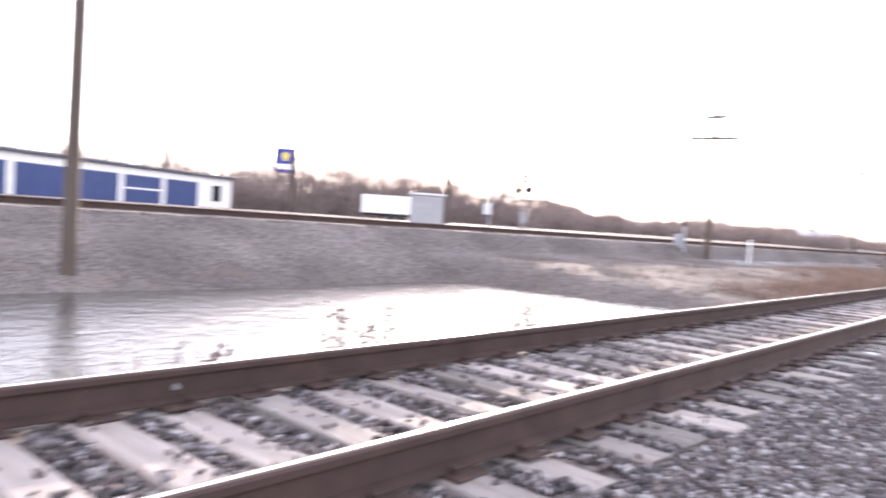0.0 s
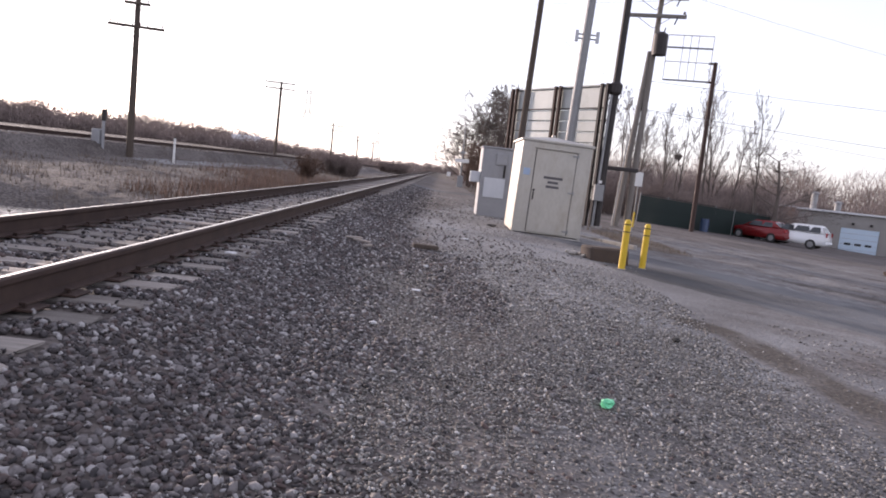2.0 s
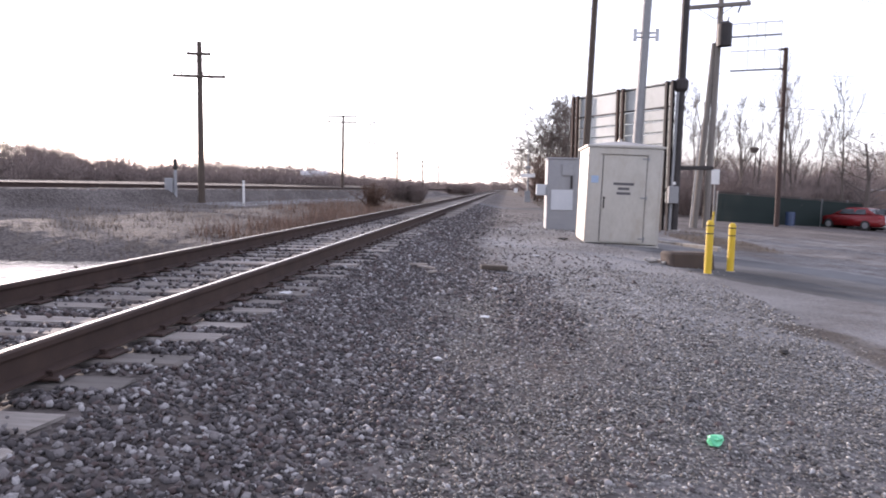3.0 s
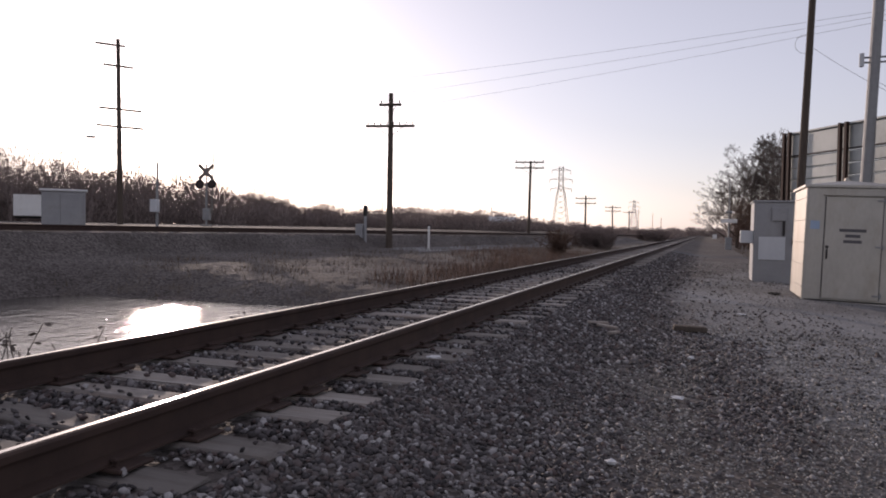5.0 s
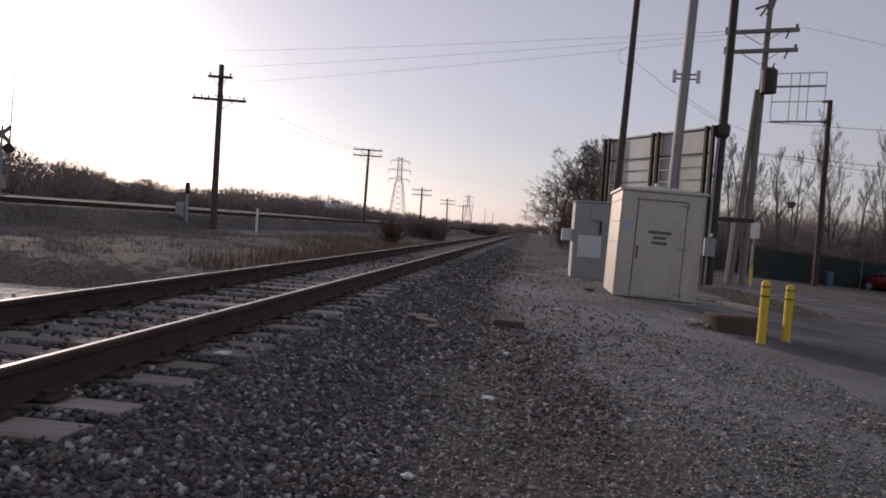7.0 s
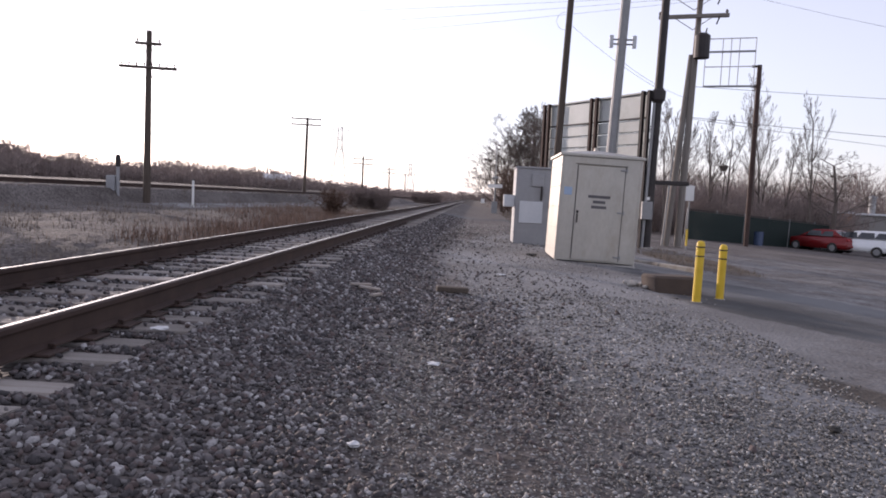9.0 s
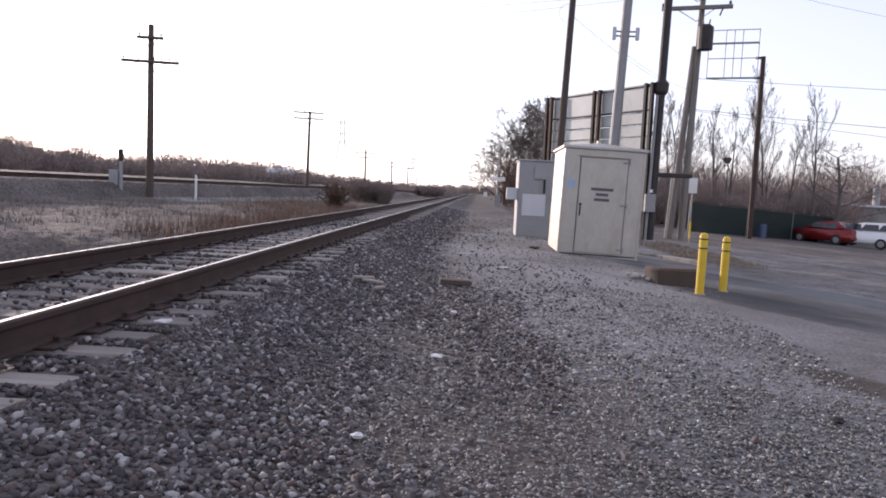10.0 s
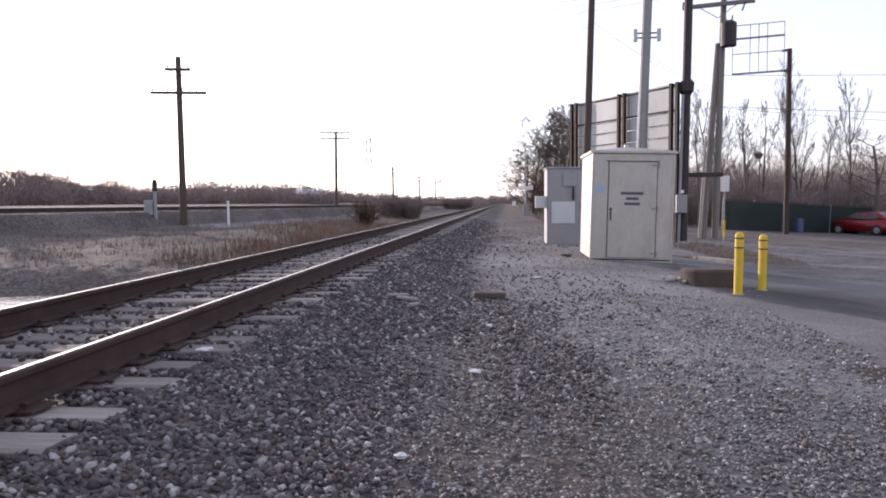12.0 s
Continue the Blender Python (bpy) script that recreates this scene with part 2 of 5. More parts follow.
BARK = material("bare_bark", (0.1, 0.08, 0.068), (0.165, 0.138, 0.12), rough=0.95, scale=5, fine=30, bump=0.4)
WOODS = material("winter_twigs", (0.18, 0.138, 0.122), (0.28, 0.225, 0.2), rough=0.95, scale=0.2, fine=3, bump=0, island=0.35)
REDBRUSH = material("rusty_brush", (0.105, 0.066, 0.048), (0.165, 0.105, 0.076), rough=0.95, scale=0.5, fine=4, bump=0, island=0.4)
DRYGRASS = material("dry_grass_blades", (0.09, 0.068, 0.05), (0.155, 0.118, 0.085), rough=0.95, scale=2, fine=6, bump=0, island=0.4)
FENCE = material("green_fence_slats", (0.006, 0.015, 0.0135), (0.01, 0.023, 0.02), rough=0.7, scale=1.5, fine=20, bump=0.1)
WALLTAN = material("tan_metal_wall", (0.29, 0.275, 0.255), (0.36, 0.345, 0.325), rough=0.7, scale=0.6, fine=10, bump=0.1, dirt=(0.24, 0.21, 0.18))
BRICKTAN = material("brown_brick_wall", (0.3, 0.17, 0.11), (0.4, 0.25, 0.17), rough=0.85, scale=1, fine=25, bump=0.2)
ROOFPALE = material("pale_roof_edge", (0.6, 0.6, 0.6), (0.72, 0.72, 0.72), rough=0.6, scale=1, bump=0.05)
ROOFDARK = material("dark_roof", (0.06, 0.065, 0.09), (0.1, 0.105, 0.13), rough=0.7, scale=1, bump=0.1)
PALEBLUE = material("pale_blue_door", (0.55, 0.68, 0.8), (0.62, 0.74, 0.84), rough=0.6, scale=1, bump=0.05)
BLUEDOOR = material("blue_roller_door", (0.02, 0.04, 0.13), (0.03, 0.055, 0.17), rough=0.5, scale=1, bump=0.05)
BLUESIGN = material("blue_sign_face", (0.02, 0.03, 0.2), (0.03, 0.045, 0.26), rough=0.4, scale=1, bump=0)
GOLD = material("yellow_sign_mark", (0.65, 0.5, 0.08), (0.7, 0.55, 0.1), rough=0.5, bump=0)
RED = material("red_car_paint", (0.17, 0.008, 0.01), (0.22, 0.012, 0.013), rough=0.25, metal=0.2, scale=1, bump=0, spec=0.6)
WHITECAR = material("white_car_paint", (0.72, 0.73, 0.74), (0.78, 0.78, 0.78), rough=0.25, scale=1, bump=0, spec=0.6)
SILVERCAR = material("silver_car_paint", (0.5, 0.51, 0.53), (0.56, 0.57, 0.58), rough=0.25, metal=0.4, scale=1, bump=0, spec=0.6)
BLUECAR = material("dark_blue_car_paint", (0.05, 0.08, 0.15), (0.07, 0.1, 0.18), rough=0.25, metal=0.3, scale=1, bump=0, spec=0.6)
GLASS = glass("dark_window_glass", (0.025, 0.03, 0.035))
LAMPRED = glass("red_tail_lens", (0.4, 0.01, 0.01), 0.2)
WIRE = material("dull_cable", (0.06, 0.06, 0.06), (0.1, 0.1, 0.1), rough=0.6, bump=0)
LABELBLUE = material("blue_sticker", (0.3, 0.4, 0.55), (0.4, 0.48, 0.58), rough=0.6, bump=0)

# ---- mesh tools ----


class Shape:
    """A mesh under construction."""

    def __init__(self):
        self.v, self.f = [], []

    def add(self, verts, faces):
        k = len(self.v)
        self.v += [tuple(p) for p in verts]
        self.f += [tuple(i + k for i in f) for f in faces]
        return self

    def box(self, c, s, rz=0.0, edge=0.0, m=None):
        """A box with chamfered edges (edge metres)."""
        hx, hy, hz = (d / 2 for d in s)
        e = min(edge, hx * 0.9, hy * 0.9, hz * 0.9)
        rot = Matrix.Rotation(radians(rz), 3, "Z")
        if e <= 0:
            pts = [(x, y, z) for z in (-hz, hz) for x, y in ((-hx, -hy), (hx, -hy), (hx, hy), (-hx, hy))]
            fs = [(3, 2, 1, 0), (4, 5, 6, 7), (0, 1, 5, 4), (1, 2, 6, 5), (2, 3, 7, 6), (3, 0, 4, 7)]
        else:
            pts, ring = [], ((-hx + e, -hy), (hx - e, -hy), (hx, -hy + e), (hx, hy - e), (hx - e, hy), (-hx + e, hy), (-hx, hy - e), (-hx, -hy + e))
            inner = ((-hx + e, -hy + e), (hx - e, -hy + e), (hx - e, hy - e), (-hx + e, hy - e))
            for z in (-hz + e, hz - e):
                pts += [(x, y, z) for x, y in ring]
            pts += [(x, y, -hz) for x, y in inner] + [(x, y, hz) for x, y in inner]
            fs = [(i, (i + 1) % 8, 8 + (i + 1) % 8, 8 + i) for i in range(8)]
            fs += [(19, 18, 17, 16), (20, 21, 22, 23)]
            near = (0, 0, 1, 1, 2, 2, 3, 3)
            corner = {0: (7, 0), 1: (1, 2), 2: (3, 4), 3: (5, 6)}
            for q in range(4):
                a, b = corner[q]
                fs += [(b, a, 16 + q), (8 + a, 8 + b, 20 + q)]
                n, nq = corner[(q + 1) % 4][0], (q + 1) % 4
                fs += [(n, b, 16 + q, 16 + nq), (8 + b, 8 + n, 20 + nq, 20 + q)]
        pts = [rot @ Vector(p) + Vector(c) for p in pts]
        if m:
            pts = [m @ p for p in pts]
        return self.add(pts, fs)

    def tube(self, p0, p1, r0, r1=None, n=8, caps=True):
        p0, p1 = Vector(p0), Vector(p1)
        r1 = r0 if r1 is None else r1
        d = (p1 - p0).normalized()
        a = d.orthogonal().normalized()
        b = d.cross(a)
        pts = []
        for p, r in ((p0, r0), (p1, r1)):
            pts += [p + r * (math.cos(2 * math.pi * i / n) * a + math.sin(2 * math.pi * i / n) * b) for i in range(n)]
        fs = [(i, (i + 1) % n, n + (i + 1) % n, n + i) for i in range(n)]
        if caps:
            fs += [tuple(range(n - 1, -1, -1)), tuple(range(n, 2 * n))]
        return self.add(pts, fs)

    def loft(self, pts, radii, n=8):
        """One unbroken round bar through the points."""
        pts = [Vector(p) for p in pts]
        rings, a = [], (pts[1] - pts[0]).orthogonal().normalized()
        for k, (p, r) in enumerate(zip(pts, radii)):
            d = (pts[min(k + 1, len(pts) - 1)] - pts[max(k - 1, 0)]).normalized()
            a = (a - d * a.dot(d)).normalized()
            b = d.cross(a)
            rings += [p + r * (math.cos(2 * math.pi * i / n) * a + math.sin(2 * math.pi * i / n) * b) for i in range(n)]
        m = len(pts)
        fs = [(k * n + i, k * n + (i + 1) % n, (k + 1) * n + (i + 1) % n, (k + 1) * n + i) for k in range(m - 1) for i in range(n)]
        return self.add(rings, fs + [tuple(range(n - 1, -1, -1)), tuple(range((m - 1) * n, m * n))])

    def sweep(self, pts, r, n=6):
        return self.loft(pts, [r] * len(pts), n)

    def extrude(self, outline, y0, y1, steps=1):
        """A closed outline of (x, z) drawn along y."""
        n = len(outline)
        pts = [(x, y0 + (y1 - y0) * k / steps, z) for k in range(steps + 1) for x, z in outline]
        fs = [(k * n + i, k * n + (i + 1) % n, (k + 1) * n + (i + 1) % n, (k + 1) * n + i) for k in range(steps) for i in range(n)]
        fs += [tuple(range(n - 1, -1, -1)), tuple(range(steps * n, (steps + 1) * n))]
        return self.add(pts, fs)

    def mesh(self, name, mat, smooth=False):
        me = bpy.data.meshes.new(name)
        me.from_pydata(self.v, [], self.f)
        bm = bmesh.new()
        bm.from_mesh(me)
        bmesh.ops.recalc_face_normals(bm, faces=bm.faces)
        bm.to_mesh(me)
        bm.free()
        if smooth:
            me.polygons.foreach_set("use_smooth", [True] * len(me.polygons))
        me.materials.append(mat)
        return me


def raw_mesh(name, verts, faces, mat):
    """A big mesh from arrays, with no clean-up."""
    me = bpy.data.meshes.new(name)
    n, k = faces.shape
    me.vertices.add(len(verts))
    me.vertices.foreach_set("co", np.asarray(verts, np.float32).ravel())
    me.loops.add(n * k)
    me.loops.foreach_set("vertex_index", faces.astype(np.int32).ravel())
    me.polygons.add(n)
    me.polygons.foreach_set("loop_start", np.arange(0, n * k, k, dtype=np.int32))
    me.update(calc_edges=True)
    me.materials.append(mat)
    return me


def thing(name, label, category, m=None, group="", kind=""):
    ob = new(name)
    ob.empty_display_size = 0.2
    if m is not None:
        ob.matrix_world = m
    return tagged(ob, label, category, group, kind)


def part(name, shape, mat, parent, label="", smooth=False, m=None):
    ob = new(name, shape if isinstance(shape, bpy.types.Mesh) else shape.mesh(name, mat, smooth))
    ob.parent = parent
    if m is not None:
        ob.matrix_basis = m
    if label:
        ob["label"] = label
    return ob


def solo(name, shape, mat, label, category, m=None, group="", kind="", smooth=False):
    ob = new(name, shape if isinstance(shape, bpy.types.Mesh) else shape.mesh(name, mat, smooth))
    if m is not None:
        ob.matrix_world = m
    return tagged(ob, label, category, group, kind)


# ---- ground ----
def step(a, b, v):
    t = np.clip((v - a) / (b - a), 0, 1)
    return t * t * (3 - 2 * t)


def x2(y):
    return -15.4 + 0.08 * y          # centre of the second track


def z2(y):
    return 0.83 - 0.0045 * np.clip(y, -80, 120)   # its rail tops


def level(x, y):
    """Height of the ground; the near track's rail tops are at 0."""
    x, y = np.asarray(x, float), np.asarray(y, float)
    bed = np.interp(np.abs(x), (0, 0.95, 1.3, 1.6, 2.6, 3.3, 4.6), (-0.23, -0.218, -0.218, -0.285, -0.44, -0.475, -0.48))
    right = bed - 0.055 * np.clip(x - 4.6, 0, 50) - 0.08 * step(3.4, 4.8, x) * step(6, 2, y)
    left = np.interp(-x, (1.5, 3.0, 11, 16, 25, 50), (-0.27, -0.6, -0.12, 0.3, 0.7, 0.9))
    wet = step(14.5, 11.0, y) * step(2.0, 2.9, -x) * step(12.5, 9.6, -x)
    left = left * (1 - wet) - 1.02 * wet
    z = np.where(x > -1.5, right, left)
    z = np.where((x <= -1.5) & (x > -3.2), np.maximum(np.interp(-x, (1.5, 2.6, 3.2), (-0.27, -0.7, -1.2)), z), z)
    u = np.abs(x - x2(y))
    top = z2(y) - 0.24
    bank = top - np.clip(u - 1.35, 0, 9) / np.interp(y, (6, 20), (2.5, 1.0))
    fade = step(130, 90, y)
    z = np.where(x < -2.5, np.maximum(z, bank * fade - 3 * (1 - fade)), z)
    return z


def make_ground():
    def ticks(fine0, fine1, d, ends):
        out = list(np.arange(fine0, fine1, d))
        s, v = d, fine1
        while v < ends[1]:
            out.append(v)
            s *= 1.25
            v += s
        s, v = d * 1.25, fine0 - d * 1.25
        while v > ends[0]:
            out.append(v)
            s *= 1.25
            v -= s
        return np.array(sorted(out + list(ends)))
    xs, ys = ticks(-19, 14, 0.14, (-3200, 3200)), ticks(-6, 24, 0.16, (-3200, 3200))
    gx, gy = np.meshgrid(xs, ys)
    gz = level(gx, gy)
    rng = np.random.default_rng(4)
    near = step(60, 20, np.hypot(gx, gy)) * (1 - step(-3.2, -2.4, gx) * step(11, 8, gx) * step(26, 16, gy) * 0.85)
    gz = gz + near * (0.012 * rng.standard_normal(gz.shape) + 0.03 * np.sin(gx * 1.7 + np.sin(gy * 0.9)) * np.sin(gy * 1.1) * (np.abs(gx) > 2.6))
    n, k = len(ys), len(xs)
    idx = np.arange(n * k).reshape(n, k)
    faces = np.stack([idx[:-1, :-1], idx[:-1, 1:], idx[1:, 1:], idx[1:, :-1]], -1).reshape(-1, 4)
    me = raw_mesh("ground", np.stack([gx, gy, gz], -1).reshape(-1, 3), faces, GROUND)
    me.polygons.foreach_set("use_smooth", np.ones(len(me.polygons), bool))
    # where pale stone, grass and asphalt lie
    pale = np.clip(step(2.4, 4.4, gx) * step(40, 24, gy) * 0.5 + step(0.7, -0.7, np.hypot((gx - 4.9) / 2.5, (gy - 15.8) / 7.5) - 1) * 0.9, 0, 1)
    # drive asphalt; its dark band also paints in the cabinet's cast shadow
    across = (gx - 8.8) * 0.74 + (gy - 10.6) * 0.67
    road = step(0.8, 0.0, np.abs(across) - 1.7) * step(5.2, 6.8, gx) * step(60, 30, gx) * 0.85
    mud = np.clip(step(0.5, 0.0, np.abs(gx - 6.32 - 0.1 * np.sin(gy * 2.1) + 0.5 * step(5.4, 6.6, gy)) - 0.1) * step(7.0, 6.2, gy) * (0.66 + 0.1 * np.sin(gy * 5.3)) + step(0.7, 0.2, np.abs((gx - 12.5) * 0.74 + (gy - 12.5) * 0.67)) * step(10, 11, gx) * step(17, 15, gx) * 0.55
                  + step(1.3, 0.3, np.hypot(gx - 8.0, (gy - 18.0) / 2.2)) * 0.4, 0, 1)
    lot = step(7, 12, gx) * step(3, 10, gy) * 0.3
    pale = np.maximum(pale, step(1.3, 0.7, np.abs(gx - x2(gy) - 3.0)) * step(26, 33, gy) * step(80, 60, gy) * 0.85)
    cross = step(1.6, 0.9, np.abs(gy - 40.5 - 0.35 * (gx + 0.5))) * step(-5, -3, gx) * step(14, 10, gx) * 0.9
    grass = np.where(gx < -2.4, 0.36, 0.0) * step(-1.4, -2.4, -np.abs(gx - x2(gy)) + 0.5) + step(60, 140, np.hypot(gx, gy)) * 0.9
    bank = step(4.2, 3.4, np.abs(gx - x2(gy)))
    grass = np.where(gx < 0, grass * (1 - 0.45 * bank), grass) * (1 - cross)
    grass = grass + step(1.2, 0.5, np.hypot((gx - 9.2) / 1.3, (gy - 20.6) / 4.4)) * 0.9
    col = np.zeros((n * k, 4), np.float32)
    col[:, 0], col[:, 1], col[:, 2], col[:, 3] = np.maximum(pale, cross * (gx < 0.8)).ravel(), np.clip(grass, 0, 1).ravel(), np.clip(road + lot + cross * (gx >= 0.8), 0, 1).ravel(), mud.ravel()
    att = me.color_attributes.new("cover", "FLOAT_COLOR", "POINT")
    att.data.foreach_set("color", col.ravel())
    tagged(new("ground", me), "railway ballast, pale gravel and dry winter grass", "ground", kind="structure")


make_ground()
w = Shape().add([(-1.9, -60, -0.8), (-1.9, 15, -0.8), (-13.5, 15, -0.8), (-19, -60, -0.8)], [(0, 1, 2, 3)])
solo("water", w, WATER, "rippled flood water in the ditch between the tracks", "water", kind="structure")

# ---- tracks ----
RAIL = [(-0.07, -0.172), (0.07, -0.172), (0.07, -0.161), (0.012, -0.145), (0.009, -0.06), (0.013, -0.047), (0.036, -0.038), (0.036, -0.012), (0.027, -0.003), (0.013, 0.0),
        (-0.013, 0.0), (-0.027, -0.003), (-0.036, -0.012), (-0.036, -0.038), (-0.013, -0.047), (-0.009, -0.06), (-0.012, -0.145), (-0.07, -0.161)]


def rail_mesh(y0, y1, name):
    """A rail with a rusted side and a polished running face."""
    me = Shape().extrude(RAIL, y0, y1, 24).mesh(name, RUST)
    me.materials.append(POLISH)
    for p in me.polygons:
        c = p.center
        if c.z > -0.001 and p.normal.z > 0.3:
            p.material_index = 1
    return me


def make_track(name, label, y0, y1, m, ties, near):
    track = thing(name, label, "railway track", m, kind="structure")
    me = rail_mesh(y0, y1, "rail")
    for s in (-1, 1):
        part("rail", me, None, track, "rusty steel rail with a polished head", m=pose(s * 0.755, 0, 0))
    rng = random.Random(5)
    tie_meshes = []
    for k in range(5):
        s = Shape().box((0, 0, 0), (2.5, 0.225, 0.18), edge=0.012)
        s.v = [(x + rng.uniform(-.02, .02), y + rng.uniform(-.01, .01), z + rng.uniform(-.006, .006)) for x, y, z in s.v]
        tie_meshes.append(s.mesh("tie", TIE))
    plate = Shape().box((0, 0, 0), (0.3, 0.19, 0.016), edge=0.004).mesh("tie_plate", RUST)
    spike = Shape().box((0, 0, 0.0), (0.016, 0.016, 0.03)).box((0.008, 0, 0.02), (0.04, 0.03, 0.016), edge=0.005).mesh("spike", RUST)
    for y in ties:
        part("tie", tie_meshes[rng.randrange(5)], None, track, m=pose(rng.uniform(-.05, .05), y, -0.282 + rng.uniform(-.012, .006), 0, 0, rng.uniform(-2.2, 2.2) + (180 if rng.random() < .5 else 0)))
        if near[0] < y < near[1]:
            for s in (-1, 1):
                part("tie_plate", plate, None, track, m=pose(s * 0.755, y, -0.181))
                for d, q in ((-0.09, 1), (0.09, -1)):
                    part("spike", spike, None, track, m=pose(s * 0.755 + d, y + rng.choice((-.05, .05)), -0.168, 0, 0, 0 if q > 0 else 180))
    return track


TIES = [-1.25, -0.85, -0.42, 0.03, 0.5, 0.95, 1.36, 1.83, 2.4, 2.86, 3.45, 3.86, 4.42, 4.86, 5.28, 5.68, 6.15, 6.6, 7.08, 7.65, 8.25]
TIES = [-1.25 - 0.46 * k for k in range(16, 0, -1)] + TIES
yy, rg = 8.72, random.Random(11)
while yy < 112:
    TIES.append(yy)
    yy += 0.47 + rg.uniform(-.05, .06)
make_track("railway_track", "single railway track on wooden ties in grey ballast", -90, 600, pose(0, 0, 0), TIES, (-4, 24))
turn2 = -math.degrees(math.atan(0.08))
make_track("railway_track", "second railway track along the top of a gravel bank", -80, 150, pose(x2(0), 0, float(z2(0)), -0.26, 0, turn2),
           [-14 + 0.55 * k for k in range(180)], (900, 901))

# ---- stones ----


def icosahedron():
    g = (1 + 5 ** 0.5) / 2
    v = np.array([(-1, g, 0), (1, g, 0), (-1, -g, 0), (1, -g, 0), (0, -1, g), (0, 1, g), (0, -1, -g), (0, 1, -g), (g, 0, -1), (g, 0, 1), (-g, 0, -1), (-g, 0, 1)])
    f = np.array([(0, 11, 5), (0, 5, 1), (0, 1, 7), (0, 7, 10), (0, 10, 11), (1, 5, 9), (5, 11, 4), (11, 10, 2), (10, 7, 6), (7, 1, 8), (3, 9, 4), (3, 4, 2), (3, 2, 6),
                  (3, 6, 8), (3, 8, 9), (4, 9, 5), (2, 4, 11), (6, 2, 10), (8, 6, 7), (9, 8, 1)])
    return v / np.linalg.norm(v[0]), f


def octahedron():
    v = np.array([(1, 0, 0), (-1, 0, 0), (0, 1, 0), (0, -1, 0), (0, 0, 1), (0, 0, -1)], float)
    f = np.array([(0, 2, 4), (2, 1, 4), (1, 3, 4), (3, 0, 4), (2, 0, 5), (1, 2, 5), (3, 1, 5), (0, 3, 5)])
    return v, f


def scatter(xy, z, size, base, rng, flat=0.7):
    """Uneven stones on the given places, as vertex and face arrays."""
    v, f = base
    n = len(xy)
    r = size[:, None, None] * (v[None] * rng.uniform(0.62, 1.3, (n, len(v), 1))) * np.stack([rng.uniform(.8, 1.35, n), rng.uniform(.7, 1.1, n), np.full(n, flat)], -1)[:, None]
    a = rng.uniform(0, 2 * np.pi, n)
    tx, ty = rng.normal(0, 0.35, n), rng.normal(0, 0.35, n)
    x, y, zz = r[..., 0], r[..., 1], r[..., 2]
    zz = zz + tx[:, None] * x + ty[:, None] * y
    c, s = np.cos(a)[:, None], np.sin(a)[:, None]
    out = np.stack([c * x - s * y + xy[:, :1], s * x + c * y + xy[:, 1:], zz + z[:, None]], -1)
    return out.reshape(-1, 3), (f[None] + (np.arange(n) * len(v))[:, None, None]).reshape(-1, 3)


def stones(name, areas, base, mat, label, seed):
    rng = np.random.default_rng(seed)
    base_is_ballast = name == "ballast_stones"
    vs, fs, k = [], [], 0
    for x0, x1, y0, y1, per, lo, hi in areas:
        n = int((x1 - x0) * (y1 - y0) * per)
        xy = np.stack([rng.uniform(x0, x1, n), rng.uniform(y0, y1, n)], -1)
        keep = np.ones(n, bool)
        on_rail = np.abs(np.abs(xy[:, 0]) - 0.755) < 0.1
        keep &= ~on_rail
        gaps = np.abs(xy[:, 1][:, None] - np.array(TIES)[None]).min(1)
        keep &= (np.abs(xy[:, 0]) > 1.27) | (gaps > 0.135) | (rng.random(n) < np.where(np.abs(xy[:, 0]) < 0.6, 0.075, 0.015))
        wander = 0.35 * np.sin(xy[:, 1] * 1.3) + 0.25 * np.sin(xy[:, 1] * 3.1 + 1) + 0.3 * np.sin(xy[:, 1] * 0.6 + xy[:, 0] * 2)
        band = step(0.5, 0.15, np.abs(xy[:, 0] - 3.35 - 0.15 * wander)) * step(4.0, 5.5, xy[:, 1]) * step(10, 8.5, xy[:, 1])
        coarse = np.maximum(1 - step(2.2, 3.1, xy[:, 0] + 0.6 * wander), 0.75 * band) * (1 - step(8.5, 12.5, xy[:, 1]) * step(1.9, 2.8, xy[:, 0]))
        rut = (np.abs(xy[:, 0] - 6.32 - 0.1 * np.sin(xy[:, 1] * 2.1)) < 0.36) & (xy[:, 1] < 6.8)
        if base_is_ballast:
            keep &= rng.random(n) < 0.06 + 0.94 * coarse
        else:
            keep &= (rng.random(n) < (1 - 0.8 * coarse) * (1 - 0.7 * step(4.6, 6.8, xy[:, 0])) * (1 - 0.6 * step(7.5, 10, xy[:, 1]))) & ~(rut & (rng.random(n) < 0.9))
        xy = xy[keep]
        size = rng.uniform(lo, hi, len(xy)) * rng.choice((0.7, 1.0, 1.15), len(xy))
        z = level(xy[:, 0], xy[:, 1]) + size * 0.25 + np.where((np.abs(xy[:, 0]) < 1.25), 0.012, 0)
        z = np.where((np.abs(xy[:, 0]) < 1.27) & (np.abs(xy[:, 1][:, None] - np.array(TIES)[None]).min(1) < 0.135), -0.18, z)
        v, f = scatter(xy, z, size, base, rng)
        vs.append(v)
        fs.append(f + k)
        k += len(v)
    me = raw_mesh(name, np.concatenate(vs), np.concatenate(fs), mat)
    return tagged(new(name, me), label, "gravel", kind="stuff")


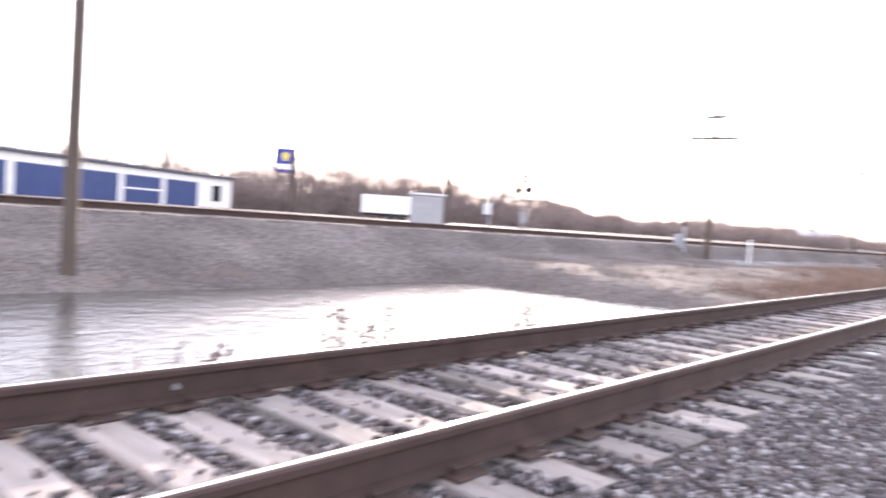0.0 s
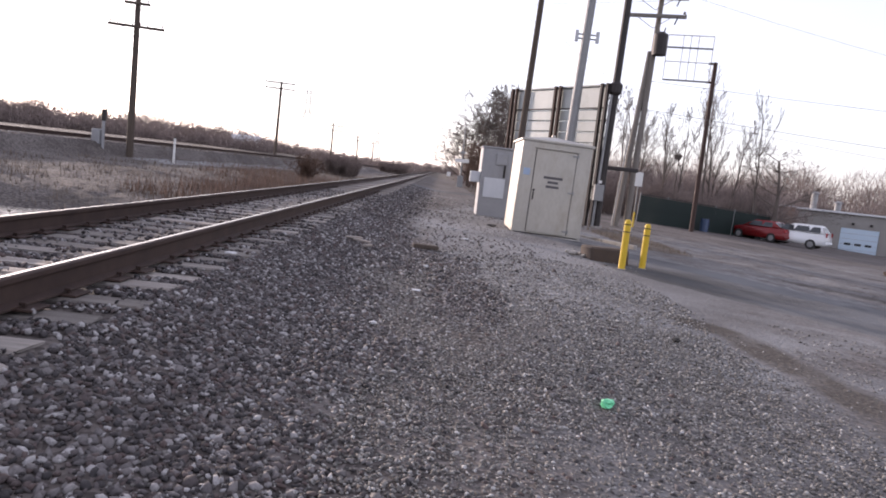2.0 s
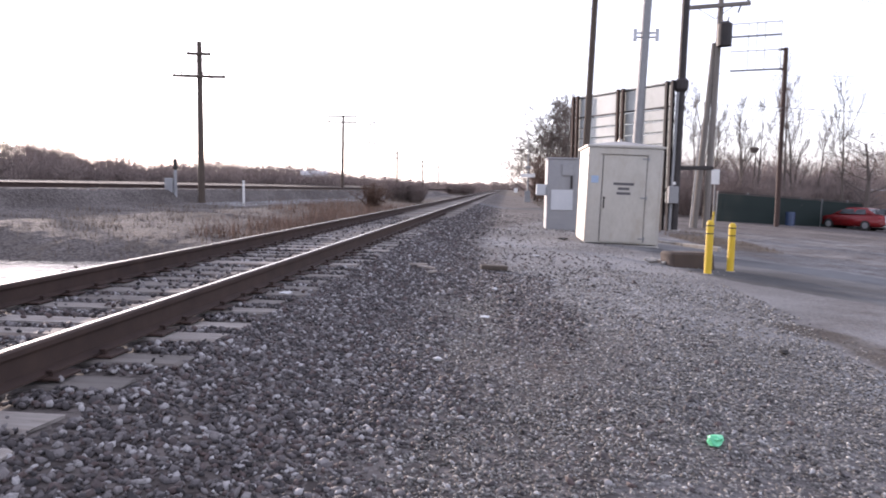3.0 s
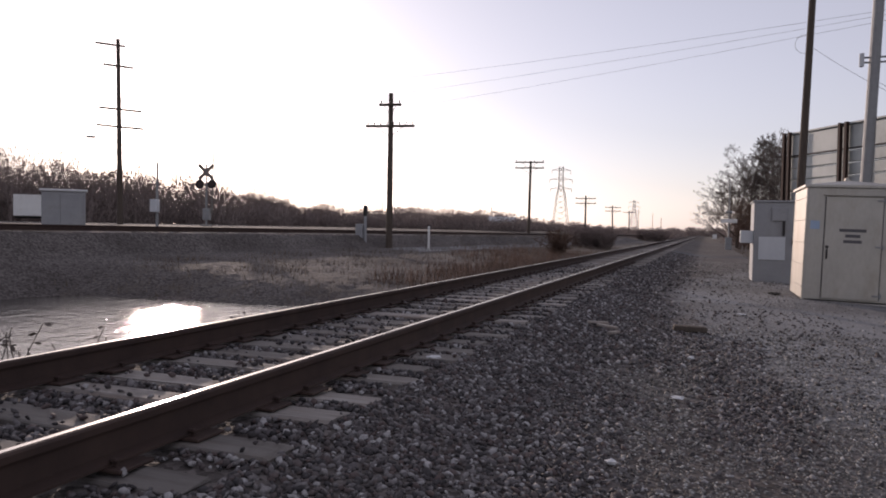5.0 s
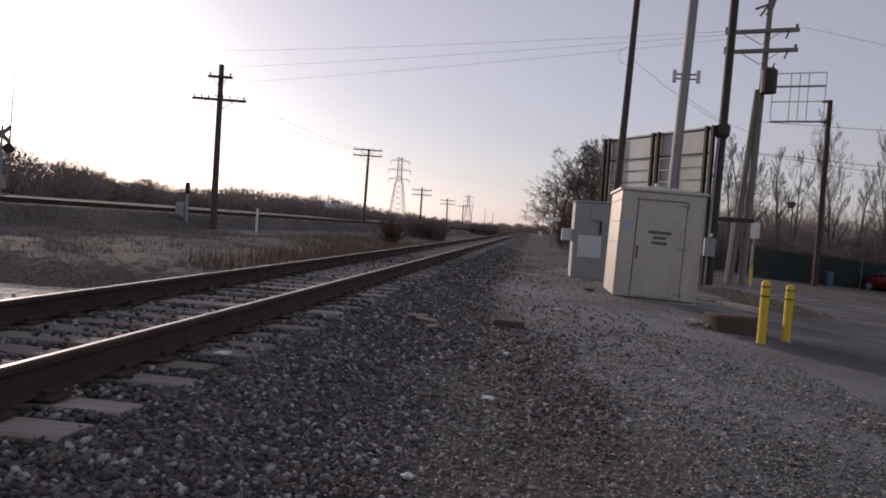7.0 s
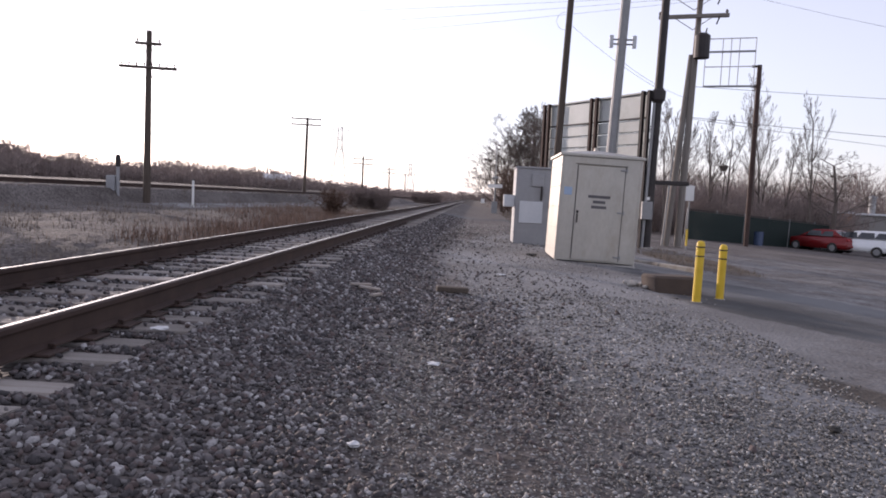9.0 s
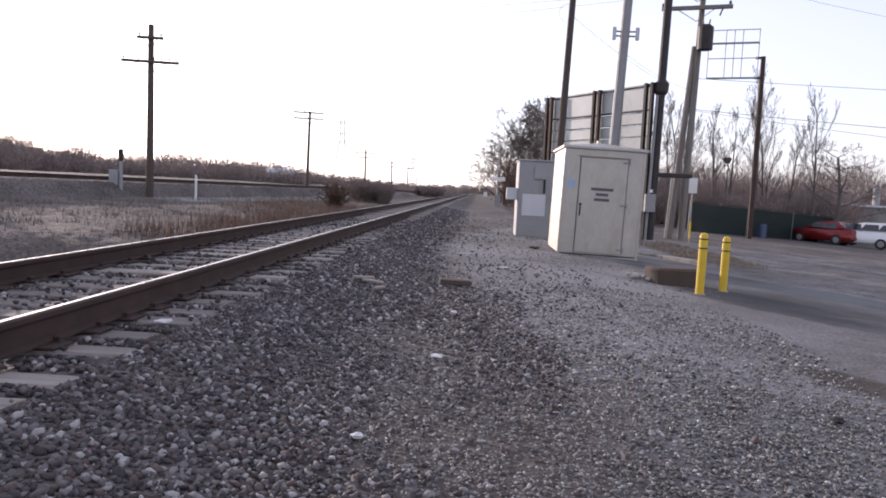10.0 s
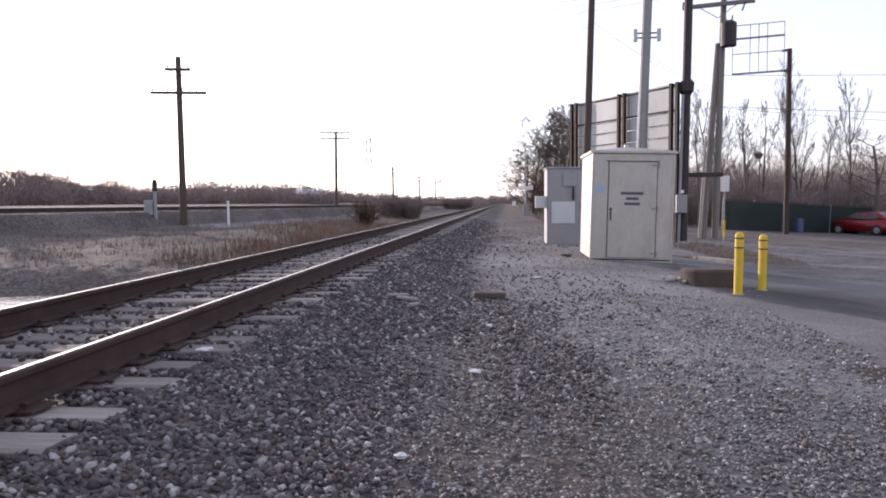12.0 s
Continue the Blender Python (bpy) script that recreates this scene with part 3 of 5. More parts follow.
stones("ballast_stones", [(-1.6, 1.3, -3, 7, 900, .012, .024), (-1.6, 1.3, 7, 22, 300, .017, .03), (1.25, 4.8, -1, 6.5, 1700, .01, .022), (1.25, 4.8, 6.5, 13, 620, .014, .027),
                          (1.25, 3.6, 13, 24, 170, .02, .034), (1.25, 3.0, 24, 40, 110, .02, .034), (-2.6, -1.6, -3, 16, 140, .018, .035)],
       icosahedron(), STONE, "loose grey and brown crushed railway ballast", 7)
stones("gravel_chips", [(2.0, 6.6, 10.5, 18, 130, .011, .02), (1.6, 5.5, 18, 34, 90, .018, .034), (2.0, 7.0, 0.5, 5.5, 2700, .006, .0145), (2.0, 6.2, 5.5, 10.5, 800, .009, .019), (7.0, 9, 1, 7, 300, .009, .018)],
       octahedron(), PEBBLE, "pale loose gravel chips beside the track", 8)

# a bright bond pin on the far rail
solo("bond_pin", Shape().tube((0, 0, 0), (0.02, 0, 0), 0.018, 0.014, 8), GALV, "small bright bond pin on the rail web", "pin", pose(-0.746, -0.84, -0.1))

# ---- things beside the near track ----


def equipment_cabinet():
    """The larger bare-metal cabinet with a hipped roof and one door."""
    w, d, h = 1.7, 2.05, 2.3
    cab = thing("equipment_cabinet", "dull silver metal railway equipment cabinet with a closed door", "cabinet", pose(4.84, 16.05, -0.54, 0, 1.6, 0))
    part("body", Shape().box((w / 2, d / 2, h / 2 + 0.03), (w, d, h - 0.06), edge=0.012), CABINET, cab)
    part("plinth", Shape().box((w / 2, d / 2, -0.02), (w + 0.06, d + 0.06, 0.12), edge=0.015), CONCRETE, cab)
    o = 0.05
    z0, z1 = h + 0.002, h + 0.05
    roof = [(-o, -o, z0), (w + o, -o, z0), (w + o, d + o, z0), (-o, d + o, z0), (-o, -o, z1), (w + o, -o, z1), (w + o, d + o, z1), (-o, d + o, z1),
            (w / 2, d * 0.42, h + 0.2), (w / 2, d * 0.58, h + 0.2)]
    rf = [(3, 2, 1, 0), (0, 1, 5, 4), (1, 2, 6, 5), (2, 3, 7, 6), (3, 0, 4, 7), (4, 5, 8), (6, 7, 9), (5, 6, 9, 8), (7, 4, 8, 9)]
    top = part("roof", Shape().add(roof, rf), CABINET, cab)
    part("vent_cap", Shape().tube((w / 2, d / 2, h + 0.18), (w / 2, d / 2, h + 0.26), 0.06, 0.05, 10), CABINET, top)
    for z in (0.3, 0.75, 1.2, 1.65, 2.1):
        part("side_seam", Shape().box((-0.006, d / 2, z), (0.012, d - 0.1, 0.02), edge=0.004), CABINET, cab)
    for x in (0.02, w - 0.02):
        part("corner_trim", Shape().box((x, -0.004, h / 2), (0.05, 0.014, h - 0.08), edge=0.004), CABINET, cab)
    dx0, dx1, dz0, dz1 = 0.35, 1.34, 0.1, 2.12
    door = part("door", Shape().box(((dx0 + dx1) / 2, -0.018, (dz0 + dz1) / 2), (dx1 - dx0, 0.036, dz1 - dz0), edge=0.008), CABINET, cab)
    part("drip_strip", Shape().box(((dx0 + dx1) / 2, -0.03, dz1 + 0.03), (dx1 - dx0 + 0.1, 0.06, 0.025), edge=0.006), CABINET, cab)
    for x in (dx0 - 0.012, dx1 + 0.012):
        part("door_gap", Shape().box((x, -0.003, (dz0 + dz1) / 2), (0.014, 0.006, dz1 - dz0)), INK, cab)
    for z in (0.2, 1.15, 2.05):
        part("hinge", Shape().box((dx1 - 0.03, -0.045, z), (0.16, 0.02, 0.035), edge=0.005).tube((dx1 + 0.03, -0.05, z - 0.05), (dx1 + 0.03, -0.05, z + 0.05), 0.014), GALV, door, "steel hinge")
    part("latch_handle", Shape().box((dx0 + 0.05, -0.05, 0.98), (0.03, 0.03, 0.2), edge=0.008).box((dx0 + 0.05, -0.035, 1.12), (0.05, 0.04, 0.06), edge=0.01), DARKSTEEL, door, "dark latch handle")
    for k, (a, b) in enumerate(((0.25, 0.72), (0.36, 0.62), (0.33, 0.65))):
        part("lettering_bar", Shape().box((dx0 + (a + b) / 2, -0.0385, 1.46 - 0.11 * k), (b - a, 0.003, 0.06)), INK, door, "dark line of stencilled lettering")
    part("sticker", Shape().box((0.17, -0.003, 1.55), (0.17, 0.004, 0.17), edge=0.001), LABELBLUE, cab, "faded blue sticker")
    return cab


def signal_cabinet():
    w, d, h = 1.25, 1.5, 2.25
    cab = thing("signal_cabinet", "grey painted metal cabinet with a pale panel and notice holder", "cabinet", pose(4.21, 21.2, -0.58, 0, 0.3, 0))
    part("body", Shape().box((w / 2, d / 2, h / 2), (w, d, h), edge=0.015), CABINET2, cab)
    part("roof", Shape().box((w / 2, d / 2, h + 0.02), (w + 0.08, d + 0.08, 0.05), edge=0.012), CABINET2, cab)
    part("base", Shape().box((w / 2, d / 2, 0.02), (w + 0.08, d + 0.08, 0.1), edge=0.015), CONCRETE, cab)
    part("lower_panel", Shape().box((0.46, -0.012, 1.0), (0.66, 0.024, 0.62), edge=0.006), PALEPANEL, cab, "pale faded panel")
    holder = part("notice_holder", Shape().box((0.62, -0.03, 1.92), (0.36, 0.06, 0.36), edge=0.01), CABINET2, cab)
    part("notice", Shape().box((0.62, -0.063, 1.9), (0.28, 0.006, 0.22)), CABINET2, holder)
    part("conduit", Shape().tube((0.74, -0.03, 1.35), (0.74, -0.03, 1.75), 0.03), DARKSTEEL, cab)
    part("lock", Shape().box((0.98, -0.03, 1.2), (0.06, 0.05, 0.14), edge=0.01), DARKSTEEL, cab)
    part("side_box", Shape().box((-0.16, 0.3, 1.3), (0.32, 0.4, 0.34), edge=0.015), PALEPANEL, cab, "pale side junction box")
    for z in (0.4, 0.9, 1.6, 2.0):
        part("side_seam", Shape().box((-0.005, d / 2 + 0.1, z), (0.01, d - 0.4, 0.02), edge=0.003), CABINET2, cab)
    return cab


def panel_hoarding():
    """The back of a sheet-metal hoarding on steel posts."""
    a, b = Vector((5.85, 29.6, 0)), Vector((8.75, 25.0, 0))
    run = (b - a).length
    yaw = math.degrees(math.atan2(b.y - a.y, b.x - a.x))
    g = thing("metal_hoarding", "grey ribbed sheet-metal hoarding on dark steel posts seen from behind", "hoarding", pose(a.x, a.y, -0.6, 0, 0, yaw))
    z = 0.9
    for k in range(9):
        hgt = 0.42 if k < 8 else 0.85
        part("sheet", Shape().extrude([(0.0, z), (0.05, z + 0.03), (0.05, z + hgt - 0.06), (0.012, z + hgt - 0.012), (0.0, z + hgt - 0.012)], 0, run), SHEET, g, m=pose(0, 0, 0, 0, 0, -90))
        z += hgt
    for x in (0.05, run * 0.52, run - 0.05):
        for s in (-0.14, 0.14):
            part("post", Shape().box((x + s, -0.12, 2.55), (0.11, 0.02, 5.25), edge=0.005).box((x + s, -0.17, 2.55), (0.02, 0.08, 5.25)).box((x + s, -0.22, 2.55), (0.11, 0.02, 5.25), edge=0.005),
                 BROWNSTEEL if x < run * 0.9 else DARKSTEEL, g)
    for zz in (1.4, 4.3):
        part("stringer", Shape().box((run / 2, -0.06, zz), (run, 0.04, 0.05), edge=0.006), DARKSTEEL, g)
    part("top_angle", Shape().box((run / 2, -0.05, z + 0.02), (run + 0.1, 0.12, 0.06), edge=0.006), SHEET, g)


def round_pole(name, label, base, top, r0, r1, mat, n=12):
    g = thing(name, label, "pole", pose(*base))
    d = Vector(top) - Vector(base)
    s = Shape().loft([d * (k / 6) for k in range(7)], [r0 + (r1 - r0) * k / 6 for k in range(7)], n)
    part("shaft", s, mat, g)
    return g


def insulator(g, x, y, z, parent=None, r=0.045):
    part("insulator", Shape().tube((x, y, z), (x, y, z + 0.06), 0.018, 0.018, 6).tube((x, y, z + 0.05), (x, y, z + 0.15), r, r * 0.7, 8), GLASSY, parent or g)


GLASSY = material("brown_insulator", (0.07, 0.05, 0.045), (0.12, 0.09, 0.08), rough=0.25, bump=0)


def crossarm(g, length, z, yaw, pins, mat, brace=True, size=0.1, y=0.14):
    """An arm across a pole, with pins and braces, at a height over the pole's foot."""
    arm = part("crossarm", Shape().box((0, 0, 0), (length, size, size * 1.15), edge=0.012), mat, g, m=pose(0, 0, z, 0, 0, yaw) @ pose(0, -y, 0))
    for k in range(pins):
        x = -length / 2 + 0.1 + (length - 0.2) * k / max(1, pins - 1)
        if abs(x) > 0.12:
            insulator(g, x, 0, size * 0.5, arm)
    if brace:
        for s in (-1, 1):
            part("brace", Shape().tube((s * length * 0.28, -0.02, -0.03), (0, 0.06, -0.5), 0.015, n=5), mat, arm)
    return arm


def telegraph_pole(base, height, arms, r=0.15, lean=0.0, mat=None, label="dark weathered wooden telegraph pole with crossarms"):
    g = round_pole("telegraph_pole", label, base, (base[0] + lean, base[1], base[2] + height), r, r * 0.68, mat or POLEWOOD)
    tagged(g, group="telegraph line beside the track")
    for z, length, pins in arms:
        crossarm(g, length, z, 12, pins, mat or POLEWOOD)
    return g


equipment_cabinet()
signal_cabinet()
panel_hoarding()

# poles behind the cabinets
g = round_pole("utility_pole", "dark slender wooden pole standing behind the metal cabinets", (5.71, 25.4, -0.6), (6.0, 25.4, 9.15), 0.135, 0.1, POLEWOOD)
part("wire_ring", Shape().sweep([(0.1 + 0.3 * math.cos(a), 0, 7.45 + 0.3 * math.sin(a)) for a in np.linspace(0.9, 5.4, 12)], 0.006, 5), WIRE, g)
g = round_pole("antenna_mast", "tall grey steel mast with two small antenna panels", (7.47, 25.2, -0.65), (7.95, 25.2, 13.5), 0.175, 0.14, GALV)
for s in (-1, 1):
    arm = part("bracket", Shape().tube((0.25, 0, 6.75), (0.25 + s * 0.36, -0.05, 6.75), 0.03).tube((0.25, 0, 6.9), (0.25 + s * 0.36, -0.05, 6.9), 0.03), GALV, g)
    part("antenna_panel", Shape().box((0.25 + s * 0.38, -0.08, 6.82), (0.13, 0.1, 0.42), edge=0.02), PALEPANEL, arm, "small pale antenna panel")
g = round_pole("utility_pole", "tall dark pole with a metal riser conduit and meter box", (8.87, 24.9, -0.75), (9.08, 24.9, 13.0), 0.15, 0.12, DARKSTEEL)
part("collar", Shape().tube((0.08, 0, 5.02), (0.09, 0, 5.3), 0.23, 0.24, 12).tube((0.09, 0, 5.3), (0.09, 0, 5.42), 0.24, 0.12, 12).tube((0.08, 0, 4.9), (0.08, 0, 5.02), 0.14, 0.23, 12), DARKSTEEL, g)
part("conduit", Shape().tube((-0.16, -0.14, 0), (-0.06, -0.14, 4.9), 0.05), GALV, g, "pale riser conduit")
part("meter_box", Shape().box((-0.1, -0.24, 1.35), (0.34, 0.2, 0.6), edge=0.02), GALV, g, "grey meter box")
part("concrete_foot", Shape().tube((0, 0, -0.2), (0, 0, 0.12), 0.3, 0.26, 12), CONCRETE, g)
part("sticker", Shape().box((-0.1, -0.345, 1.75), (0.1, 0.006, 0.1)), WHITE, g)
part("side_shelf", Shape().box((0.72, 0.1, 2.3), (1.15, 0.3, 0.14), edge=0.02), DARKSTEEL, g, "dark side bracket")
g = round_pole("utility_pole", "tall grey wooden utility pole with two crossarms and a transformer", (11.22, 29.5, -0.8), (11.47, 29.5, 10.4), 0.14, 0.1, GREYWOOD)
for z in (9.72, 8.97):
    arm = crossarm(g, 2.6, z, -16.5, 0, GREYWOOD, size=0.13, y=0.2)
    for x in (-1.25, 1.2):
        insulator(g, x, 0, 0.06, arm, 0.06)
    part("cutout", Shape().tube((0.95, -0.06, -0.05), (0.85, -0.1, -0.35), 0.03, n=6), DARKSTEEL, arm)
part("top_bracket", Shape().sweep([(-0.1, 0, 10.35), (0.25, 0, 10.9), (0.55, 0, 11.15), (0.62, 0, 11.4)], 0.045).sweep([(0.1, 0, 10.4), (0.32, 0, 10.65), (0.5, 0, 11.3)], 0.04)
     .tube((-0.3, 0, 10.6), (0.3, 0, 10.85), 0.05), GREYWOOD, g)
tr = part("transformer", Shape().tube((0.3, -0.36, 7.35), (0.3, -0.36, 8.2), 0.29, 0.29, 14).tube((0.3, -0.36, 8.2), (0.3, -0.36, 8.3), 0.29, 0.16, 14), DARKSTEEL, g, "dark can transformer")
for s in (-1, 1):
    part("bushing", Shape().tube((0.3 + s * 0.1, -0.36, 8.28), (0.3 + s * 0.14, -0.36, 8.5), 0.035, 0.025, 8), GREYWOOD, tr)
g = round_pole("stub_pole", "leaning grey wooden stub pole bracing the utility pole", (10.78, 29.6, -0.8), (11.27, 29.6, 6.75), 0.13, 0.11, GREYWOOD)
part("conduit", Shape().tube((-0.2, -0.16, 0), (0.02, -0.16, 4.0), 0.04), GALV, g)

# empty sign frame
g = thing("sign_frame", "empty white steel sign frame on a rusty brown post", "sign frame", pose(15.42, 41.6, -1.47, 0, 0, -17.5) @ Matrix.Scale(1.43, 4))
for z in (6.3, 7.05, 7.62, 8.12):
    part("rail", Shape().box((0.9, 0, z), (1.8, 0.05, 0.07 if z in (6.3, 7.62) else 0.035)), WHITE if z not in (6.3, 7.62) else GALV, g)
for x in (0.0, 0.62, 0.92, 1.22, 1.8):
    part("upright", Shape().box((x, 0.03, 7.2), (0.035, 0.035, 1.86)), WHITE, g)
part("post", Shape().tube((1.98, 0.05, 0), (1.98, 0.05, 7.1), 0.095, 0.088, 10), BROWNSTEEL, g, "rusty brown steel post")
for z in (7.05, 6.3):
    part("arm", Shape().box((1.86, 0.05, z), (0.3, 0.08, 0.08)), BROWNSTEEL, g)

g = thing("road_sign", "small white sign plate on a thin post beside the poles", "sign", pose(10.75, 26.75, -0.82))
part("post", Shape().tube((0, 0, 0), (0, 0, 2.4), 0.025), GALV, g)
part("plate", Shape().box((0, -0.03, 2.1), (0.3, 0.012, 0.55), edge=0.004), WHITE, g)
part("lower_sleeve", Shape().tube((0, 0, 0.2), (0, 0, 0.8), 0.04), YELLOW, g)


def bollard(x, y, lean, tall):
    g = thing("bollard", "yellow plastic-sleeved steel bollard with black bands", "bollard", pose(x, y, float(level(x, y)) - 0.03, 0, lean, 0), group="bollards at the drive")
    s = Shape()
    prof = [(0.06, 0), (0.06, tall - 0.07), (0.055, tall - 0.035), (0.038, tall - 0.01), (0.0, tall)]
    for (r0, z0), (r1, z1) in zip(prof, prof[1:]):
        s.tube((0, 0, z0), (0, 0, z1), r0, max(r1, 0.004), 14, caps=False)
    part("sleeve", s, YELLOW, g)
    for z in (tall - 0.23, tall - 0.1):
        part("band", Shape().tube((0, 0, z), (0, 0, z + 0.018), 0.0625, 0.0625, 14), BLACK, g, "black band")
    part("footing", Shape().tube((0, 0, -0.05), (0, 0, 0.04), 0.1, 0.08, 12), CONCRETE, g)


bollard(6.31, 10.93, 0.6, 0.91)
bollard(6.88, 11.65, 0.4, 0.87)
s = Shape().box((0, 0, 0.0), (0.74, 0.62, 0.44), edge=0.035)
s.v = [(x + 0.025 * math.sin(9 * y + 5 * z), y + 0.02 * math.sin(11 * x), z + 0.015 * math.sin(7 * x + 6 * y)) for x, y, z in s.v]
solo("masonry_block", s, BROWNBLOCK, "low dark brown masonry block beside the bollards", "block", pose(6.24, 12.0, -0.53, 0, 0, 10))
rr = random.Random(14)
rubble = Shape().box((0, 0, 0), (0.13, 0.09, 0.06), edge=0.02).mesh("rubble_piece", CONCRETE)
for k in range(9):
    x, y = 5.78 + rr.gauss(0, 0.1), 12.2 + rr.gauss(0, 0.22)
    solo("rubble_piece", rubble, None, "small pale lump of broken concrete", "rubble", pose(x, y, float(level(x, y)) + 0.035, rr.uniform(-15, 15), rr.uniform(-15, 15), rr.uniform(0, 180)), group="rubble beside the block")
for x0, y0, x1, y1 in ((6.9, 18.7, 7.5, 17.6), (7.5, 17.58, 8.1, 16.5)):
    L, a = math.hypot(x1 - x0, y1 - y0), math.degrees(math.atan2(y1 - y0, x1 - x0))
    solo("kerb_stone", Shape().box((L / 2, 0, 0), (L - 0.02, 0.12, 0.2), edge=0.02), CONCRETE, "low stained concrete kerb along the grass verge", "kerb", pose(x0, y0, -0.66, 0, 0, a), group="kerb beside the verge")

# litter and debris
rl = random.Random(3)


def crumple(name, x, y, size, mat, label, flat=0.4, z=None):
    bm = bmesh.new()
    bmesh.ops.create_icosphere(bm, subdivisions=2, radius=size)
    for v in bm.verts:
        v.co *= rl.uniform(0.6, 1.25)
        v.co.z *= flat
    me = bpy.data.meshes.new(name)
    bm.to_mesh(me)
    bm.free()
    me.materials.append(mat)
    tagged(new(name, me), label, "litter").matrix_world = pose(x, y, (float(level(x, y)) if z is None else z) + size * flat * 0.6 + 0.02, 0, 0, rl.uniform(0, 360))


crumple("paper_litter", 2.92, 7.5, 0.036, LITTER, "crumpled white paper litter on the gravel", 0.6)
crumple("paper_litter", 2.87, 5.7, 0.05, LITTER, "flattened white paper litter on the gravel", 0.2)
crumple("paper_litter", 2.6, 3.95, 0.034, LITTER, "torn white paper curl on the ballast", 0.4)
crumple("paper_litter", 3.57, 12.1, 0.08, LITTER, "flat white scrap on the pale gravel pad", 0.15)
crumple("paper_litter", 1.13, 5.15, 0.06, LITTER, "pale flat scrap lying on a tie end", 0.12, z=-0.19)
crumple("plastic_bottle", 4.14, 2.73, 0.045, GREENPLASTIC, "crushed bright green plastic bottle", 0.7)
crumple("dark_lump", 5.3, 4.94, 0.042, BLACK, "dark lump of debris on the gravel", 0.5)
crumple("dark_lump", 4.4, 16.6, 0.13, BLACK, "dark flat debris beside the cabinet", 0.2)
s = Shape().box((0, 0, 0), (0.4, 0.13, 0.07), edge=0.012)
solo("wood_offcut", s, POLEWOOD, "short dark offcut of tie wood on the gravel", "wood", pose(2.87, 9.6, float(level(2.87, 9.6)) + 0.05, 0, 2, 8))
for x, y, a in ((1.85, 8.7, 30), (1.98, 8.55, -20), (2.1, 8.2, 75)):
    solo("wood_splinter", Shape().box((0, 0, 0), (0.26, 0.05, 0.03), edge=0.006), TIE, "grey splinter of broken tie wood", "wood", pose(x, y, float(level(x, y)) + 0.045, 0, 4, a), group="broken tie pieces")

# ---- the yard on the far side of the drive ----


